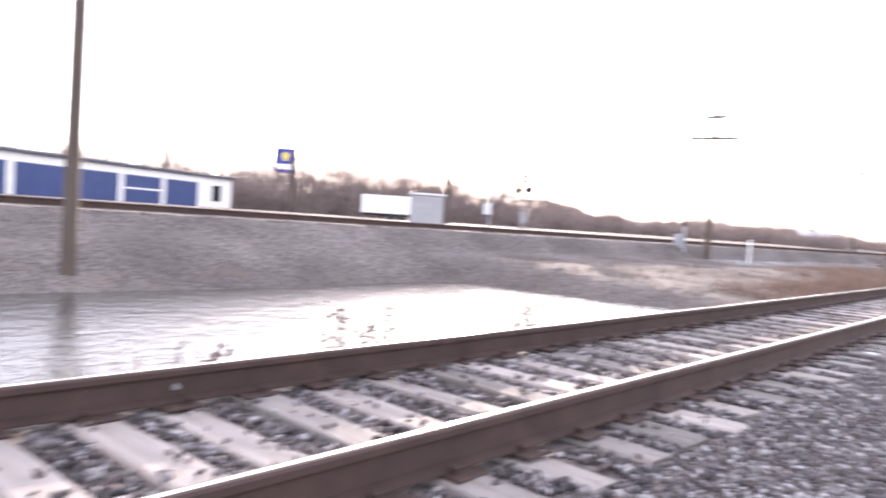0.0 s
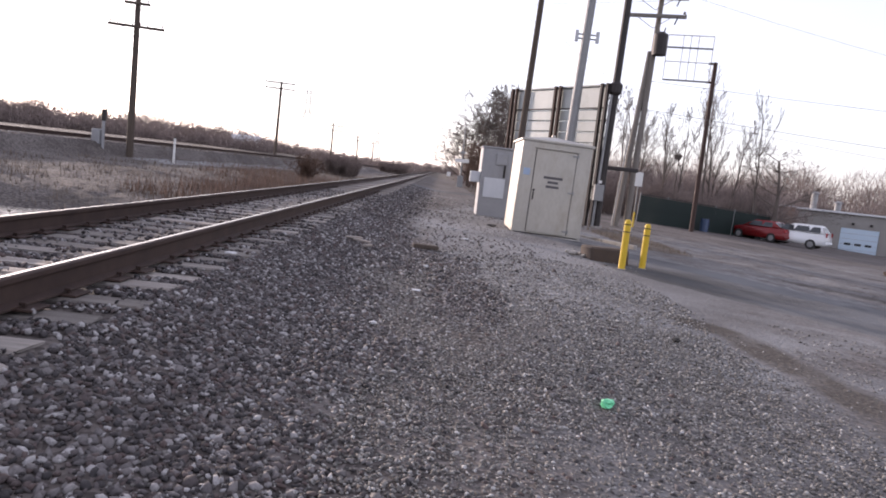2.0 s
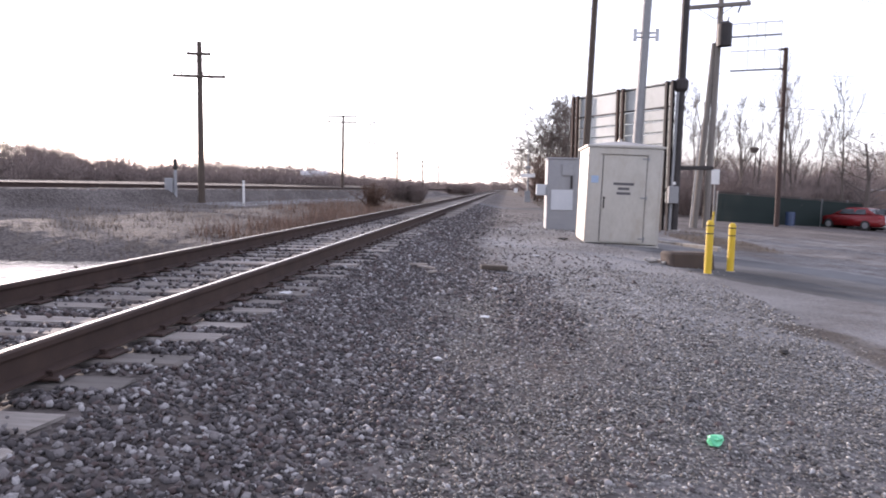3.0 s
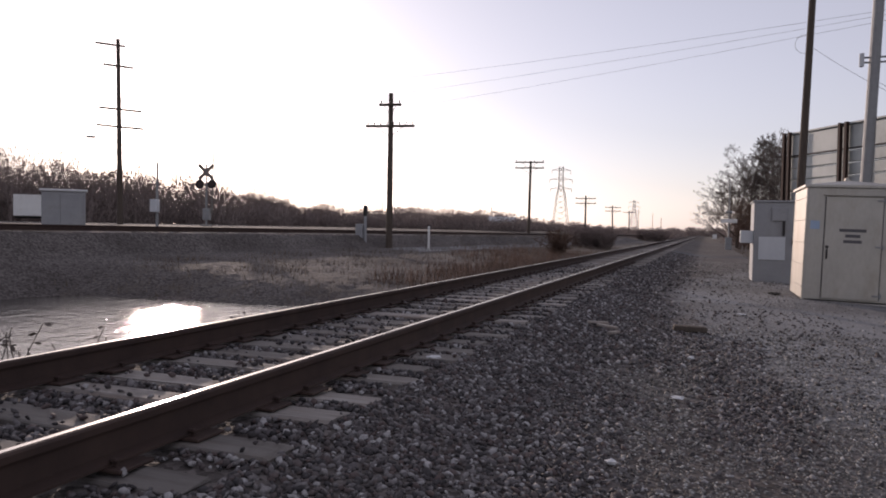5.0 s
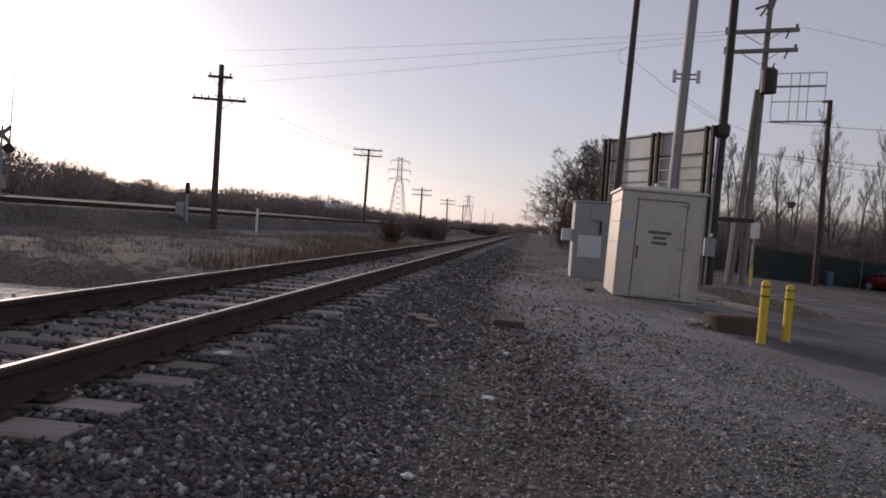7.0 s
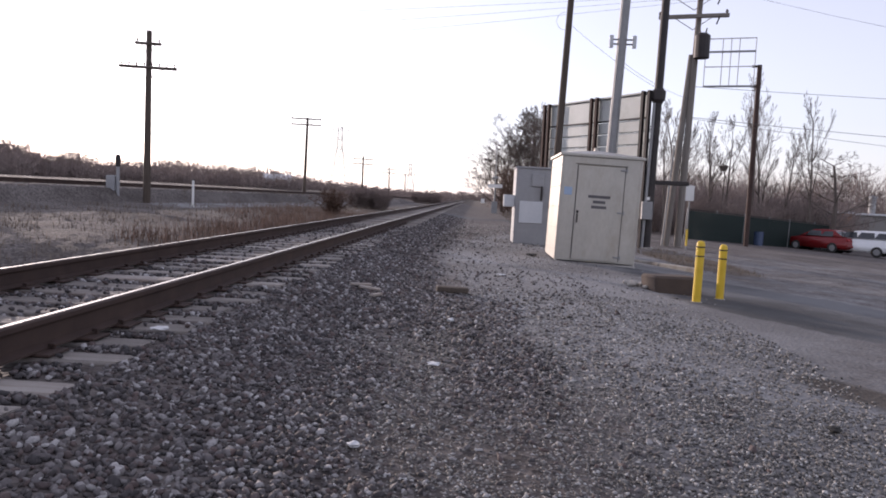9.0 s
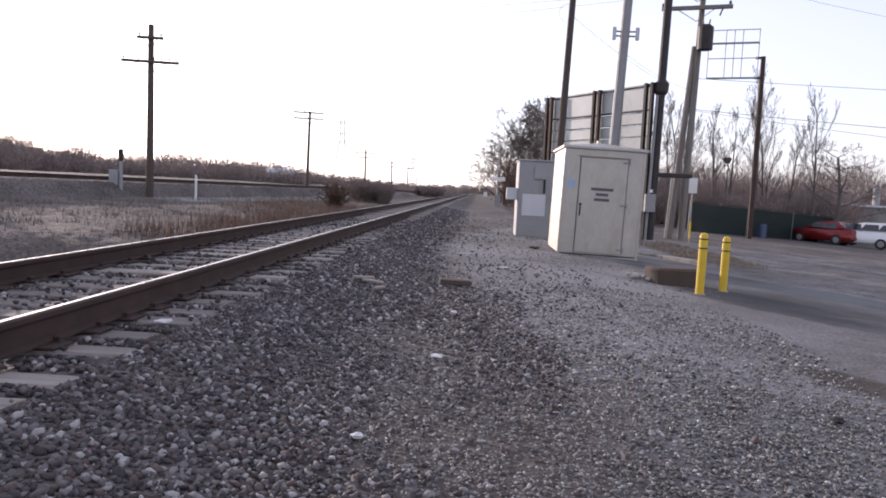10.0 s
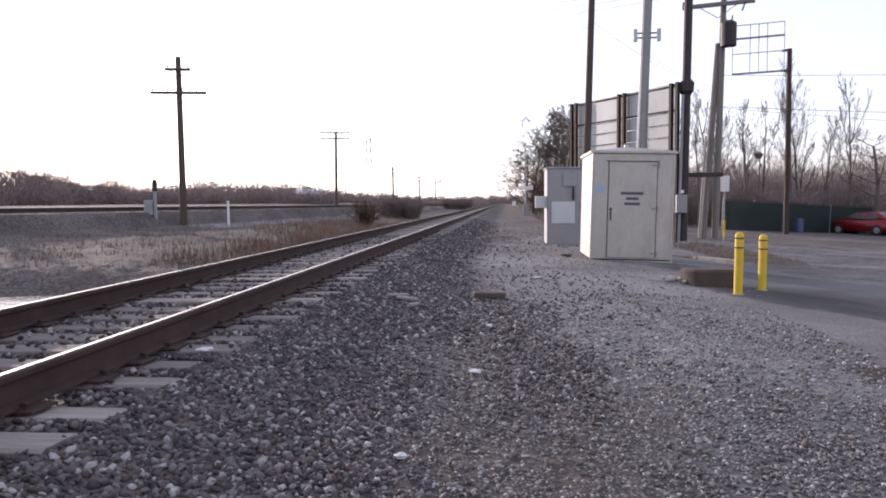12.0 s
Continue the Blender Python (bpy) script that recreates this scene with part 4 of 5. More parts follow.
def car(name, label, x, y, z, yaw, paint, tall, length=4.4):
    g = thing(name, label, "car", pose(x, y, z, 0, 0, yaw))
    L, W = length, 1.78
    if tall:
        low = [(-L / 2, 0.35), (-L / 2 + 0.02, 0.95), (-L / 2 + 0.06, 1.02), (0.75, 1.05), (1.75, 0.95), (L / 2 - 0.05, 0.8), (L / 2, 0.4), (L / 2 - 0.1, 0.28), (-L / 2 + 0.1, 0.28)]
        cab = [(-L / 2 + 0.05, 1.0), (-L / 2 + 0.4, 1.5), (-L / 2 + 0.62, 1.57), (0.05, 1.56), (0.95, 1.04)]
    else:
        low = [(-L / 2, 0.4), (-L / 2 + 0.03, 0.92), (-L / 2 + 0.15, 0.98), (-1.3, 1.0), (1.0, 0.94), (1.8, 0.82), (L / 2 - 0.03, 0.66), (L / 2, 0.4), (L / 2 - 0.1, 0.25), (-L / 2 + 0.1, 0.25)]
        cab = [(-1.75, 0.97), (-1.05, 1.36), (-0.6, 1.43), (0.2, 1.42), (1.15, 0.93)]

    def shell(outline, half, inset):
        bm = bmesh.new()
        a = [bm.verts.new((px, -half, pz)) for px, pz in outline]
        b = [bm.verts.new((px, half, pz)) for px, pz in outline]
        zs = [pz for _, pz in outline]
        for v in a + b:
            v.co.y *= 1 - inset * (v.co.z - min(zs)) / (max(zs) - min(zs))
        bm.faces.new(a)
        bm.faces.new(b[::-1])
        for i in range(len(a)):
            bm.faces.new((a[i], a[(i + 1) % len(a)], b[(i + 1) % len(a)], b[i]))
        bmesh.ops.recalc_face_normals(bm, faces=bm.faces)
        bmesh.ops.bevel(bm, geom=bm.edges[:], offset=0.045, segments=2, affect="EDGES")
        me = bpy.data.meshes.new("body")
        bm.to_mesh(me)
        bm.free()
        me.polygons.foreach_set("use_smooth", [True] * len(me.polygons))
        return me
    for nm, outline, half, inset in (("body", low, W / 2, 0.04), ("cabin", cab, W / 2 - 0.05, 0.2)):
        me = shell(outline, half, inset)
        me.materials.append(paint)
        part(nm, me, None, g)
    zt, zb = (1.46, 1.1) if tall else (1.33, 1.02)
    for s in (-1, 1):
        xs = ((-L / 2 + 0.35, -1.1), (-1.02, -0.15), (-0.07, 0.62)) if tall else ((-1.15, -0.45), (-0.38, 0.5))
        for a, b in xs:
            part("side_window", Shape().add([(a, s * (W / 2 - 0.055), zb), (b + 0.12, s * (W / 2 - 0.055), zb), (b - 0.1, s * (W / 2 - 0.17), zt), (a + 0.06, s * (W / 2 - 0.17), zt)], [(0, 1, 2, 3)]), GLASS, g)
        part("tail_light", Shape().box((-L / 2 - 0.005, s * (W / 2 - 0.2), 0.85 if not tall else 1.0), (0.05, 0.26, 0.14 if not tall else 0.3), edge=0.02), LAMPRED, g)
        part("head_light", Shape().box((L / 2 - 0.06, s * (W / 2 - 0.25), 0.66), (0.1, 0.3, 0.14), edge=0.03), PALEPANEL, g)
        part("mirror", Shape().box((0.65, s * (W / 2 + 0.06), 1.05), (0.1, 0.16, 0.12), edge=0.03), paint, g)
        for px in (-L * 0.29, L * 0.31):
            wheel = part("wheel", Shape().tube((px, s * (W / 2 - 0.2), 0.32), (px, s * (W / 2 + 0.005), 0.32), 0.32, 0.32, 18), BLACK, g)
            part("rim", Shape().tube((px, s * (W / 2), 0.32), (px, s * (W / 2 + 0.015), 0.32), 0.2, 0.18, 12), GALV, wheel)
    if tall:
        rear = [(-L / 2 + 0.1, -0.62, 1.12), (-L / 2 + 0.1, 0.62, 1.12), (-L / 2 + 0.35, 0.55, 1.46), (-L / 2 + 0.35, -0.55, 1.46)]
    else:
        rear = [(-1.66, -0.6, 1.03), (-1.66, 0.6, 1.03), (-1.1, 0.52, 1.345), (-1.1, -0.52, 1.345)]
    part("rear_window", Shape().add(rear, [(0, 1, 2, 3)]), GLASS, g)
    part("number_plate", Shape().box((-L / 2 - 0.015, 0, 0.72), (0.02, 0.32, 0.14)), WHITE, g)
    part("bumper", Shape().box((-L / 2 + 0.03, 0, 0.45), (0.16, W - 0.1, 0.2), edge=0.05), paint, g)


car("parked_sedan", "dark red sedan parked beside the green fence", 25.4, 47.3, float(level(25.4, 47.3)), 122, RED, False, 4.1)
car("parked_suv", "white sport utility vehicle parked in the yard", 27.0, 46.0, float(level(27.0, 46.0)), 138, WHITECAR, True, 4.1)
car("parked_hatchback", "silver car parked near the warehouse", 40.0, 49.2, float(level(40, 49.2)), 165, SILVERCAR, True, 4.3)
car("parked_car", "dark blue car parked near the warehouse", 46.0, 46.5, float(level(46, 46.5)), 160, BLUECAR, False)


def donation_bin():
    x, y = 21.5, 23.2
    g = thing("donation_bin", "yellow steel donation bin with an open chute, on the lot", "donation bin", pose(x, y, float(level(x, y)) - 0.02, 0, 0, -6))
    body = [(-0.62, -0.5, 0.06), (0.62, -0.5, 0.06), (0.62, 0.6, 0.06), (-0.62, 0.6, 0.06), (-0.62, -0.42, 1.2), (-0.62, -0.25, 1.72), (0.62, -0.42, 1.2), (0.62, -0.25, 1.72), (0.62, 0.6, 1.72), (-0.62, 0.6, 1.72)]
    part("body", Shape().add(body, [(3, 2, 1, 0), (0, 1, 6, 4), (4, 6, 7, 5), (5, 7, 8, 9), (9, 8, 2, 3), (1, 2, 8, 7, 6), (3, 0, 4, 5, 9)]), YELLOW, g)
    chute = part("chute", Shape().box((-0.635, 0.02, 1.36), (0.05, 0.75, 0.5), edge=0.02), BROWNSTEEL, g, "dark chute opening")
    part("chute_flap", Shape().box((-0.72, 0.02, 1.1), (0.22, 0.8, 0.04), edge=0.01), YELLOW, chute)
    for y0 in (-0.44, 0.5):
        part("side_frame", Shape().box((-0.66, y0, 0.9), (0.08, 0.06, 1.7), edge=0.012), YELLOW, g)
    for k, wdt in enumerate((0.75, 0.66, 0.6)):
        part("lettering_bar", Shape().box((0.02, -0.468 + 0.004 * k, 1.05 - 0.15 * k), (wdt, 0.05, 0.055)), BROWNSTEEL, g, "brown line of lettering")
    for k in range(3):
        part("lettering_bar", Shape().box((-0.628, 0.05, 0.85 - 0.16 * k), (0.012, 0.6, 0.07)), BROWNSTEEL, g, "brown line of lettering")
    for sx in (-0.5, 0.5):
        part("skid", Shape().box((sx, 0.05, 0.03), (0.1, 1.0, 0.08)), DARKSTEEL, g)
    for k, (dx, dy, c) in enumerate(((-0.9, -0.3, LITTER), (-0.6, -0.75, LITTER), (0.3, -0.8, LITTER), (1.6, -1.2, BLACK), (1.2, -1.0, LITTER))):
        q = g.matrix_world @ Vector((dx, dy, 0))
        crumple("dumped_bag", q.x, q.y, 0.16, c, "small dumped bag beside the donation bin" if c is LITTER else "dark dumped bag on the lot", 0.5)


donation_bin()
g = thing("pipe_gate", "white bent steel pipe hoop standing behind the yellow bin", "pipe hoop", pose(22.6, 24.8, -1.5, 0, 0, -30))
part("hoop", Shape().sweep([(-0.42, 0, 0), (-0.42, 0, 2.45), (-0.34, 0, 2.6), (0.34, 0, 2.6), (0.42, 0, 2.45), (0.42, 0, 0)], 0.055, 8), WHITE, g)
crumple("dirt_clod", 19.6, 24.2, 0.2, BROWNBLOCK, "brown clod of dirt on the lot", 0.7)


def warehouse():
    a, b = Vector((35.8, 63.6)), Vector((66, 44.5))
    L = (b - a).length
    yaw = math.degrees(math.atan2(b.y - a.y, b.x - a.x))
    g = thing("warehouse", "long low tan metal warehouse with a pale roof edge", "warehouse", pose(a.x, a.y, -2.75, 0, 0, yaw))
    H, D = 3.55, 14
    gd = (3.6, 6.6)          # garage door
    wall = Shape()
    for x0, x1, z0, z1 in ((0, gd[0], 0, H), (gd[0], gd[1], 2.35, H), (gd[1], L, 0, H)):
        wall.box(((x0 + x1) / 2, 0.1, (z0 + z1) / 2), (x1 - x0, 0.2, z1 - z0))
    wall.box((0.1, D / 2 + 0.11, H / 2), (0.2, D - 0.2, H)).box((L - 0.1, D / 2 + 0.11, H / 2), (0.2, D - 0.2, H))
    part("wall", wall, WALLTAN, g)
    part("roof", Shape().box((L / 2, D / 2, H + 0.09), (L + 0.5, D + 0.5, 0.18), edge=0.03), ROOFPALE, g, "pale flat roof edge")
    for k in range(int(L / 0.9)):
        x = 0.4 + 0.9 * k
        if not gd[0] - .1 < x < gd[1] + .1:
            part("wall_rib", Shape().box((x, -0.02, H / 2), (0.06, 0.04, H - 0.05)), WALLTAN, g)
    door = part("garage_door", Shape().box(((gd[0] + gd[1]) / 2, 0.06, 1.17), (gd[1] - gd[0] - 0.04, 0.06, 2.34)), PALEBLUE, g, "pale blue garage door")
    for k in range(4):
        part("door_seam", Shape().box(((gd[0] + gd[1]) / 2, 0.026, 0.47 + 0.47 * k), (gd[1] - gd[0] - 0.1, 0.012, 0.02)), CABINET2, door)
    for k in range(3):
        part("door_window", Shape().box((gd[0] + 0.7 + 0.8 * k, 0.026, 0.95), (0.5, 0.012, 0.2)), GLASS, door)
    for x in (7.6, 14.5, 21):
        part("downpipe", Shape().box((x, -0.09, H / 2), (0.14, 0.12, H)), ROOFPALE, g)
    for x0, x1 in ((8.6, 11.6), (12.0, 14.2), (15.5, 18.5), (22, 25)):
        win = part("window", Shape().box(((x0 + x1) / 2, -0.03, 1.25), (x1 - x0, 0.06, 0.55)), GLASS, g)
        part("window_frame", Shape().box(((x0 + x1) / 2, -0.05, 0.95), (x1 - x0 + 0.1, 0.1, 0.06)), ROOFPALE, win)
    part("awning", Shape().box((9.8, -0.35, 2.4), (1.7, 0.6, 0.9), edge=0.08), PALEBLUE, g, "pale blue wall unit")
    part("entrance", Shape().box((2.1, -0.03, 1.05), (0.95, 0.06, 2.1)), CABINET2, g)
    for x in (4.5, 5.9):
        part("wall_lamp", Shape().box((x, -0.12, 2.75), (0.22, 0.24, 0.2), edge=0.03), DARKSTEEL, g)
    for x, hh in ((1.0, 1.6), (3.0, 0.9)):
        part("roof_vent", Shape().tube((x, 2, H + 0.1), (x, 2, H + hh), 0.28, 0.28, 10).tube((x, 2, H + hh), (x, 2, H + hh + 0.2), 0.45, 0.1, 10), GALV, g)


warehouse()
g = thing("brick_outbuilding", "low brown brick outbuilding with a white roof edge behind the trees", "building", pose(27.5, 67.3, -1.9, 0, 0, -24))
part("wall", Shape().box((4.4, 3, 1.4), (8.8, 6, 2.8)), BRICKTAN, g)
part("roof", Shape().box((4.4, 3, 2.88), (9.1, 6.3, 0.16), edge=0.02), ROOFPALE, g)
for x in (1.5, 6.0):
    part("window", Shape().box((x, -0.02, 1.5), (1.2, 0.06, 0.8)), GLASS, g)

# green slatted fence
def fence_run(x0, y0, x1, y1):
    L, a = math.hypot(x1 - x0, y1 - y0), math.degrees(math.atan2(y1 - y0, x1 - x0))
    g = thing("fence", "dark green slatted chain-link fence along the yard", "fence", pose(x0, y0, float(level(x0, y0)) - 0.1, 0, -math.degrees(math.atan2(float(level(x1, y1) - level(x0, y0)), L)), a), group="yard fence")
    slat = Shape().box((0, 0, 0.92), (0.075, 0.02, 1.75)).mesh("slat", FENCE)
    for k in range(int(L / 0.085)):
        part("slat", slat, None, g, m=pose(0.04 + 0.085 * k, 0, 0))
    for k in range(int(L / 2.4) + 1):
        part("post", Shape().tube((k * 2.4, 0.05, 0), (k * 2.4, 0.05, 1.95), 0.035, n=8), GALV, g)
    part("top_rail", Shape().tube((0, 0.05, 1.86), (L, 0.05, 1.86), 0.022, n=6), FENCE, g)


fence_run(15.6, 43.6, 19.8, 45.8)
fence_run(19.8, 45.8, 23.6, 48.2)
fence_run(23.6, 48.2, 27.0, 50.0)
solo("waste_barrel", Shape().tube((0, 0, 0), (0, 0, 0.85), 0.28, 0.28, 14).tube((0, 0, 0.3), (0, 0, 0.33), 0.3, 0.3, 14).tube((0, 0, 0.6), (0, 0, 0.63), 0.3, 0.3, 14), BLUECAR,
     "dark blue barrel in front of the green fence", "barrel", pose(20.6, 45.4, float(level(20.6, 45.4))))

# ---- beyond the ditch ----
telegraph_pole((-10.85, 30.3, -0.35), 7.4, [(5.87, 2.3, 8), (6.85, 1.05, 3)], 0.16)
telegraph_pole((-12.75, 65.6, 0.1), 7.2, [(7.08, 2.7, 4), (6.55, 2.7, 4)], 0.15, 0.1)
telegraph_pole((-12.4, 96.4, -0.1), 5.7, [(5.3, 2.7, 4), (4.65, 2.7, 4)], 0.15)
telegraph_pole((-12.8, 129, -0.3), 5.8, [(5.4, 2.7, 4), (4.75, 2.7, 4)], 0.15, -0.1)
telegraph_pole((-13.2, 161, -0.3), 5.8, [(5.4, 2.7, 4)], 0.15)
g = telegraph_pole((-11.1, 2.3, -0.95), 12.5, [], 0.14, 0.1, POLEWOOD, "tall plain wooden pole rising from the flooded ditch edge")

g = thing("marker_post", "thin white marker post standing in the dry grass", "post", pose(-9.3, 31.4, -0.4))
part("stake", Shape().box((0, 0, 0.68), (0.1, 0.05, 1.36), edge=0.01), WHITE, g)
part("cap", Shape().box((0, 0, 1.35), (0.11, 0.06, 0.05), edge=0.01), DARKSTEEL, g)
g = thing("trackside_signal_box", "grey relay box on a post with a dark mast", "relay box", pose(-11.55, 29.1, -0.4))
part("box", Shape().box((-0.2, 0, 1.06), (0.36, 0.3, 0.64), edge=0.03), CABINET2, g)
part("mast", Shape().tube((0.06, 0, 0), (0.06, 0, 1.75), 0.075, 0.07, 10), CABINET2, g)
part("lamp_head", Shape().box((0.06, 0, 1.98), (0.16, 0.18, 0.5), edge=0.03), DARKSTEEL, g)


def crossing_signal(x, y, z, scale, gate, label, yaw=20):
    g = thing("crossing_signal", label, "crossing signal", pose(x, y, z, 0, 0, yaw))
    k = scale
    part("mast", Shape().tube((0, 0, 0), (0, 0, 3.6 * k), 0.06 * k, n=8), GALV, g)
    for s in (-1, 1):
        # the blades' backlit shade is put into their colour: grey, not white
        part("crossbuck_blade", Shape().box((0, 0, 0), (1.2 * k, 0.03, 0.22 * k), edge=0.005), GREYWOOD, g, "crossbuck blade in grey for its backlit shade", m=pose(0, -0.08 - 0.03 * s, 3.15 * k, 0, 45 * s, 0))
        lamp_ = part("lamp_hood", Shape().tube((s * 0.36 * k, -0.15, 2.45 * k), (s * 0.36 * k, -0.05, 2.45 * k), 0.26 * k, 0.26 * k, 14), DARKSTEEL, g)
        part("lens", Shape().tube((s * 0.36 * k, -0.17, 2.45 * k), (s * 0.36 * k, -0.15, 2.45 * k), 0.12 * k, 0.12 * k, 10), BROWNSTEEL, lamp_)
    part("lamp_arm", Shape().tube((-0.4 * k, 0, 2.45 * k), (0.4 * k, 0, 2.45 * k), 0.03 * k), DARKSTEEL, g)
    part("base_box", Shape().box((0, 0.1, 0.7 * k), (0.4 * k, 0.4, 0.7 * k), edge=0.03), GALV, g)
    part("footing", Shape().box((0, 0, 0.05), (0.6, 0.6, 0.12), edge=0.03), CONCRETE, g)
    if gate:
        part("raised_arm", Shape().tube((0.3, 0.1, 0.8), (0.45, 0.1, gate), 0.07, 0.03, 6), GREYWOOD, g, "raised crossing gate arm")


crossing_signal(-25.75, 35.9, 0.75, 1.05, 6.7, "railway crossing signal with crossbuck and raised gate arm")
g = thing("crossing_signal", "grey crossing signal mast with a small white sign by the road", "crossing signal", pose(4.6, 60.7, -0.5))
part("mast", Shape().tube((0, 0, 0), (0, 0, 5.6), 0.07, 0.05, 8), GALV, g)
part("sign", Shape().box((0, -0.1, 2.3), (1.2, 0.03, 0.3), edge=0.005), WHITE, g)
part("lamp_head", Shape().box((0, -0.06, 3.0), (0.5, 0.14, 0.2), edge=0.04), GALV, g)
part("base_box", Shape().box((0, 0, 0.5), (0.5, 0.4, 1.0), edge=0.03), GALV, g)

g = round_pole("street_light_pole", "tall utility pole with four crossarms and a street lamp", (-35.1, 38.5, 0.7), (-35.25, 38.4, 13.5), 0.2, 0.12, POLEWOOD)
for z, L, off in ((12.35, 1.9, -0.65), (10.95, 1.9, -0.15), (8.0, 2.7, 0), (6.8, 3.0, 0)):
    part("crossarm", Shape().box((off, 0, 0), (L, 0.11, 0.13), edge=0.012), POLEWOOD, g, m=pose(0, 0, z, 0, 2, 45))
lamp_arm = part("lamp_arm", Shape().sweep([(0, 0, 5.6), (-0.5, -0.5, 5.95), (-1.1, -1.1, 6.02)], 0.035), GALV, g)
part("lamp_head", Shape().box((-1.3, -1.3, 6.0), (0.6, 0.22, 0.16), rz=45, edge=0.05), GALV, lamp_arm)
round_pole("utility_pole", "plain wooden pole in front of the storage units", (-62.2, 28.7, 0.9), (-62.2, 28.6, 10.3), 0.3, 0.16, POLEWOOD)

g = thing("relay_hut", "small pale trackside relay hut with a flat roof", "hut", pose(-19.04, 18.68, 0.6, 0, 0, 47))
part("wall", Shape().box((0.75, 0.6, 0.67), (1.4, 1.1, 1.34), edge=0.02), CABINET2, g)
part("roof", Shape().box((0.75, 0.6, 1.38), (1.54, 1.24, 0.08), edge=0.02), ROOFPALE, g)
part("door", Shape().box((1.0, 0.035, 0.64), (0.7, 0.05, 1.2), edge=0.01), CABINET2, g)
g = thing("box_trailer", "white box trailer parked beyond the second track", "trailer", pose(-45.2, 38.4, 0.7, 0, 0, 47))
part("box", Shape().box((2.2, 1.2, 1.4), (4.4, 2.4, 1.6), edge=0.03), WHITE, g)
part("chassis", Shape().box((2.2, 1.2, 0.5), (4.3, 1.2, 0.15)), DARKSTEEL, g)
for x in (2.6, 3.6):
    for yv in (0.15, 2.25):
        part("wheel", Shape().tube((x, yv - 0.12, 0.4), (x, yv + 0.12, 0.4), 0.4, 0.4, 14), BLACK, g)
for k in range(10):
    part("panel_rib", Shape().box((0.2 + 0.44 * k, -0.012, 1.4), (0.04, 0.03, 1.56)), WHITE, g)
g = round_pole("utility_pole", "tall wooden utility pole with crossarms behind the blue sign", (-59.0, 40.8, 0.7), (-58.9, 40.8, 15.9), 0.2, 0.13, POLEWOOD)
for z, L in ((14.9, 3.0), (9.4, 2.6), (7.8, 2.4)):
    crossarm(g, L, z, 55, 0, POLEWOOD)
g = round_pole("signal_post", "thin grey trackside post with a small pale box", (-21.6, 27.2, 0.5), (-21.6, 27.2, 3.8), 0.07, 0.05, GALV)
part("box", Shape().box((0, -0.16, 1.2), (0.4, 0.24, 0.6), edge=0.02), PALEPANEL, g, "pale equipment box")
g = thing("low_house", "pale low house far off beyond the second track", "house", pose(-27.5, 101.8, 0.3, 0, 0, 14))
part("wall", Shape().box((1.9, 1.6, 0.9), (3.8, 3.2, 1.8)), WHITE, g)
part("roof", Shape().add([(-0.2, -0.2, 1.8), (4.0, -0.2, 1.8), (4.0, 3.4, 1.8), (-0.2, 3.4, 1.8), (-0.2, 1.6, 2.5), (4.0, 1.6, 2.5)], [(3, 2, 1, 0), (0, 1, 5, 4), (2, 3, 4, 5), (1, 2, 5), (3, 0, 4)]), ROOFPALE, g)
for x in (0.9, 2.8):
    part("window", Shape().box((x, -0.02, 1.05), (0.8, 0.06, 0.7)), GLASS, g)
for x, y in ((-2.9, 150), (4.6, 175)):
    g = thing("trackside_box", "small white equipment box beside the far track", "equipment box", pose(x, y, float(level(x, y)) - 0.05))
    part("body", Shape().box((0, 0, 0.55), (0.9, 0.7, 1.1), edge=0.03), WHITE, g)
    part("lid", Shape().box((0, 0, 1.13), (1.0, 0.8, 0.08), edge=0.02), CABINET2, g)


def storage_units():
    a, b = Vector((-46.0, -1.1)), Vector((-64.5, 37.0))
    L = (b - a).length
    yaw = math.degrees(math.atan2(b.y - a.y, b.x - a.x))
    g = thing("storage_building", "long white storage building with blue roller doors", "storage building", pose(a.x, a.y, 0.85, 0, 0, yaw))
    H, D = 3.0, 9.0
    # the long wall faces the tracks, which lie on the local -y side
    part("wall", Shape().box((L / 2, D / 2, H / 2), (L, D, H)), WHITE, g)
    part("roof", Shape().box((L / 2, D / 2, H + 0.12), (L + 0.5, D + 0.7, 0.24), edge=0.03), ROOFDARK, g)
    for k in range(7):
        x = L - 8.0 - 5.3 * k
        door = part("roller_door", Shape().box((x, -0.03, 1.2), (4.6, 0.06, 2.35)), BLUEDOOR, g, "blue roller door")
        for q in range(5):
            part("door_rib", Shape().box((x, -0.065, 0.4 + 0.45 * q), (4.5, 0.012, 0.03)), BLUEDOOR, door)
        if k == 1:
            part("white_band", Shape().box((x, -0.072, 1.25), (4.5, 0.02, 0.14)), WHITE, door)
    win = part("window", Shape().box((L - 2.6, -0.02, 1.45), (1.5, 0.05, 1.6)), GLASS, g)
    part("window_frame", Shape().box((L - 2.6, -0.04, 0.62), (1.7, 0.1, 0.08)), WHITE, win)


storage_units()
g = thing("pylon_sign", "tall blue roadside sign with a yellow mark and white panel", "sign", pose(-79.8, 54.0, 0.6, 0, 0, 50))
for s in (-1, 1):
    part("post", Shape().tube((s * 0.8, 0.3, 0), (s * 0.8, 0.3, 5.8), 0.14, n=8), DARKSTEEL, g)
part("cabinet", Shape().box((0, 0.3, 7.35), (2.9, 0.6, 3.3), edge=0.05), BLUESIGN, g)
part("mark", Shape().tube((0, -0.015, 8.0), (0, 0.0, 8.0), 0.5, 0.5, 20).box((0, -0.01, 7.6), (0.5, 0.012, 0.6)), GOLD, g, "yellow mark")
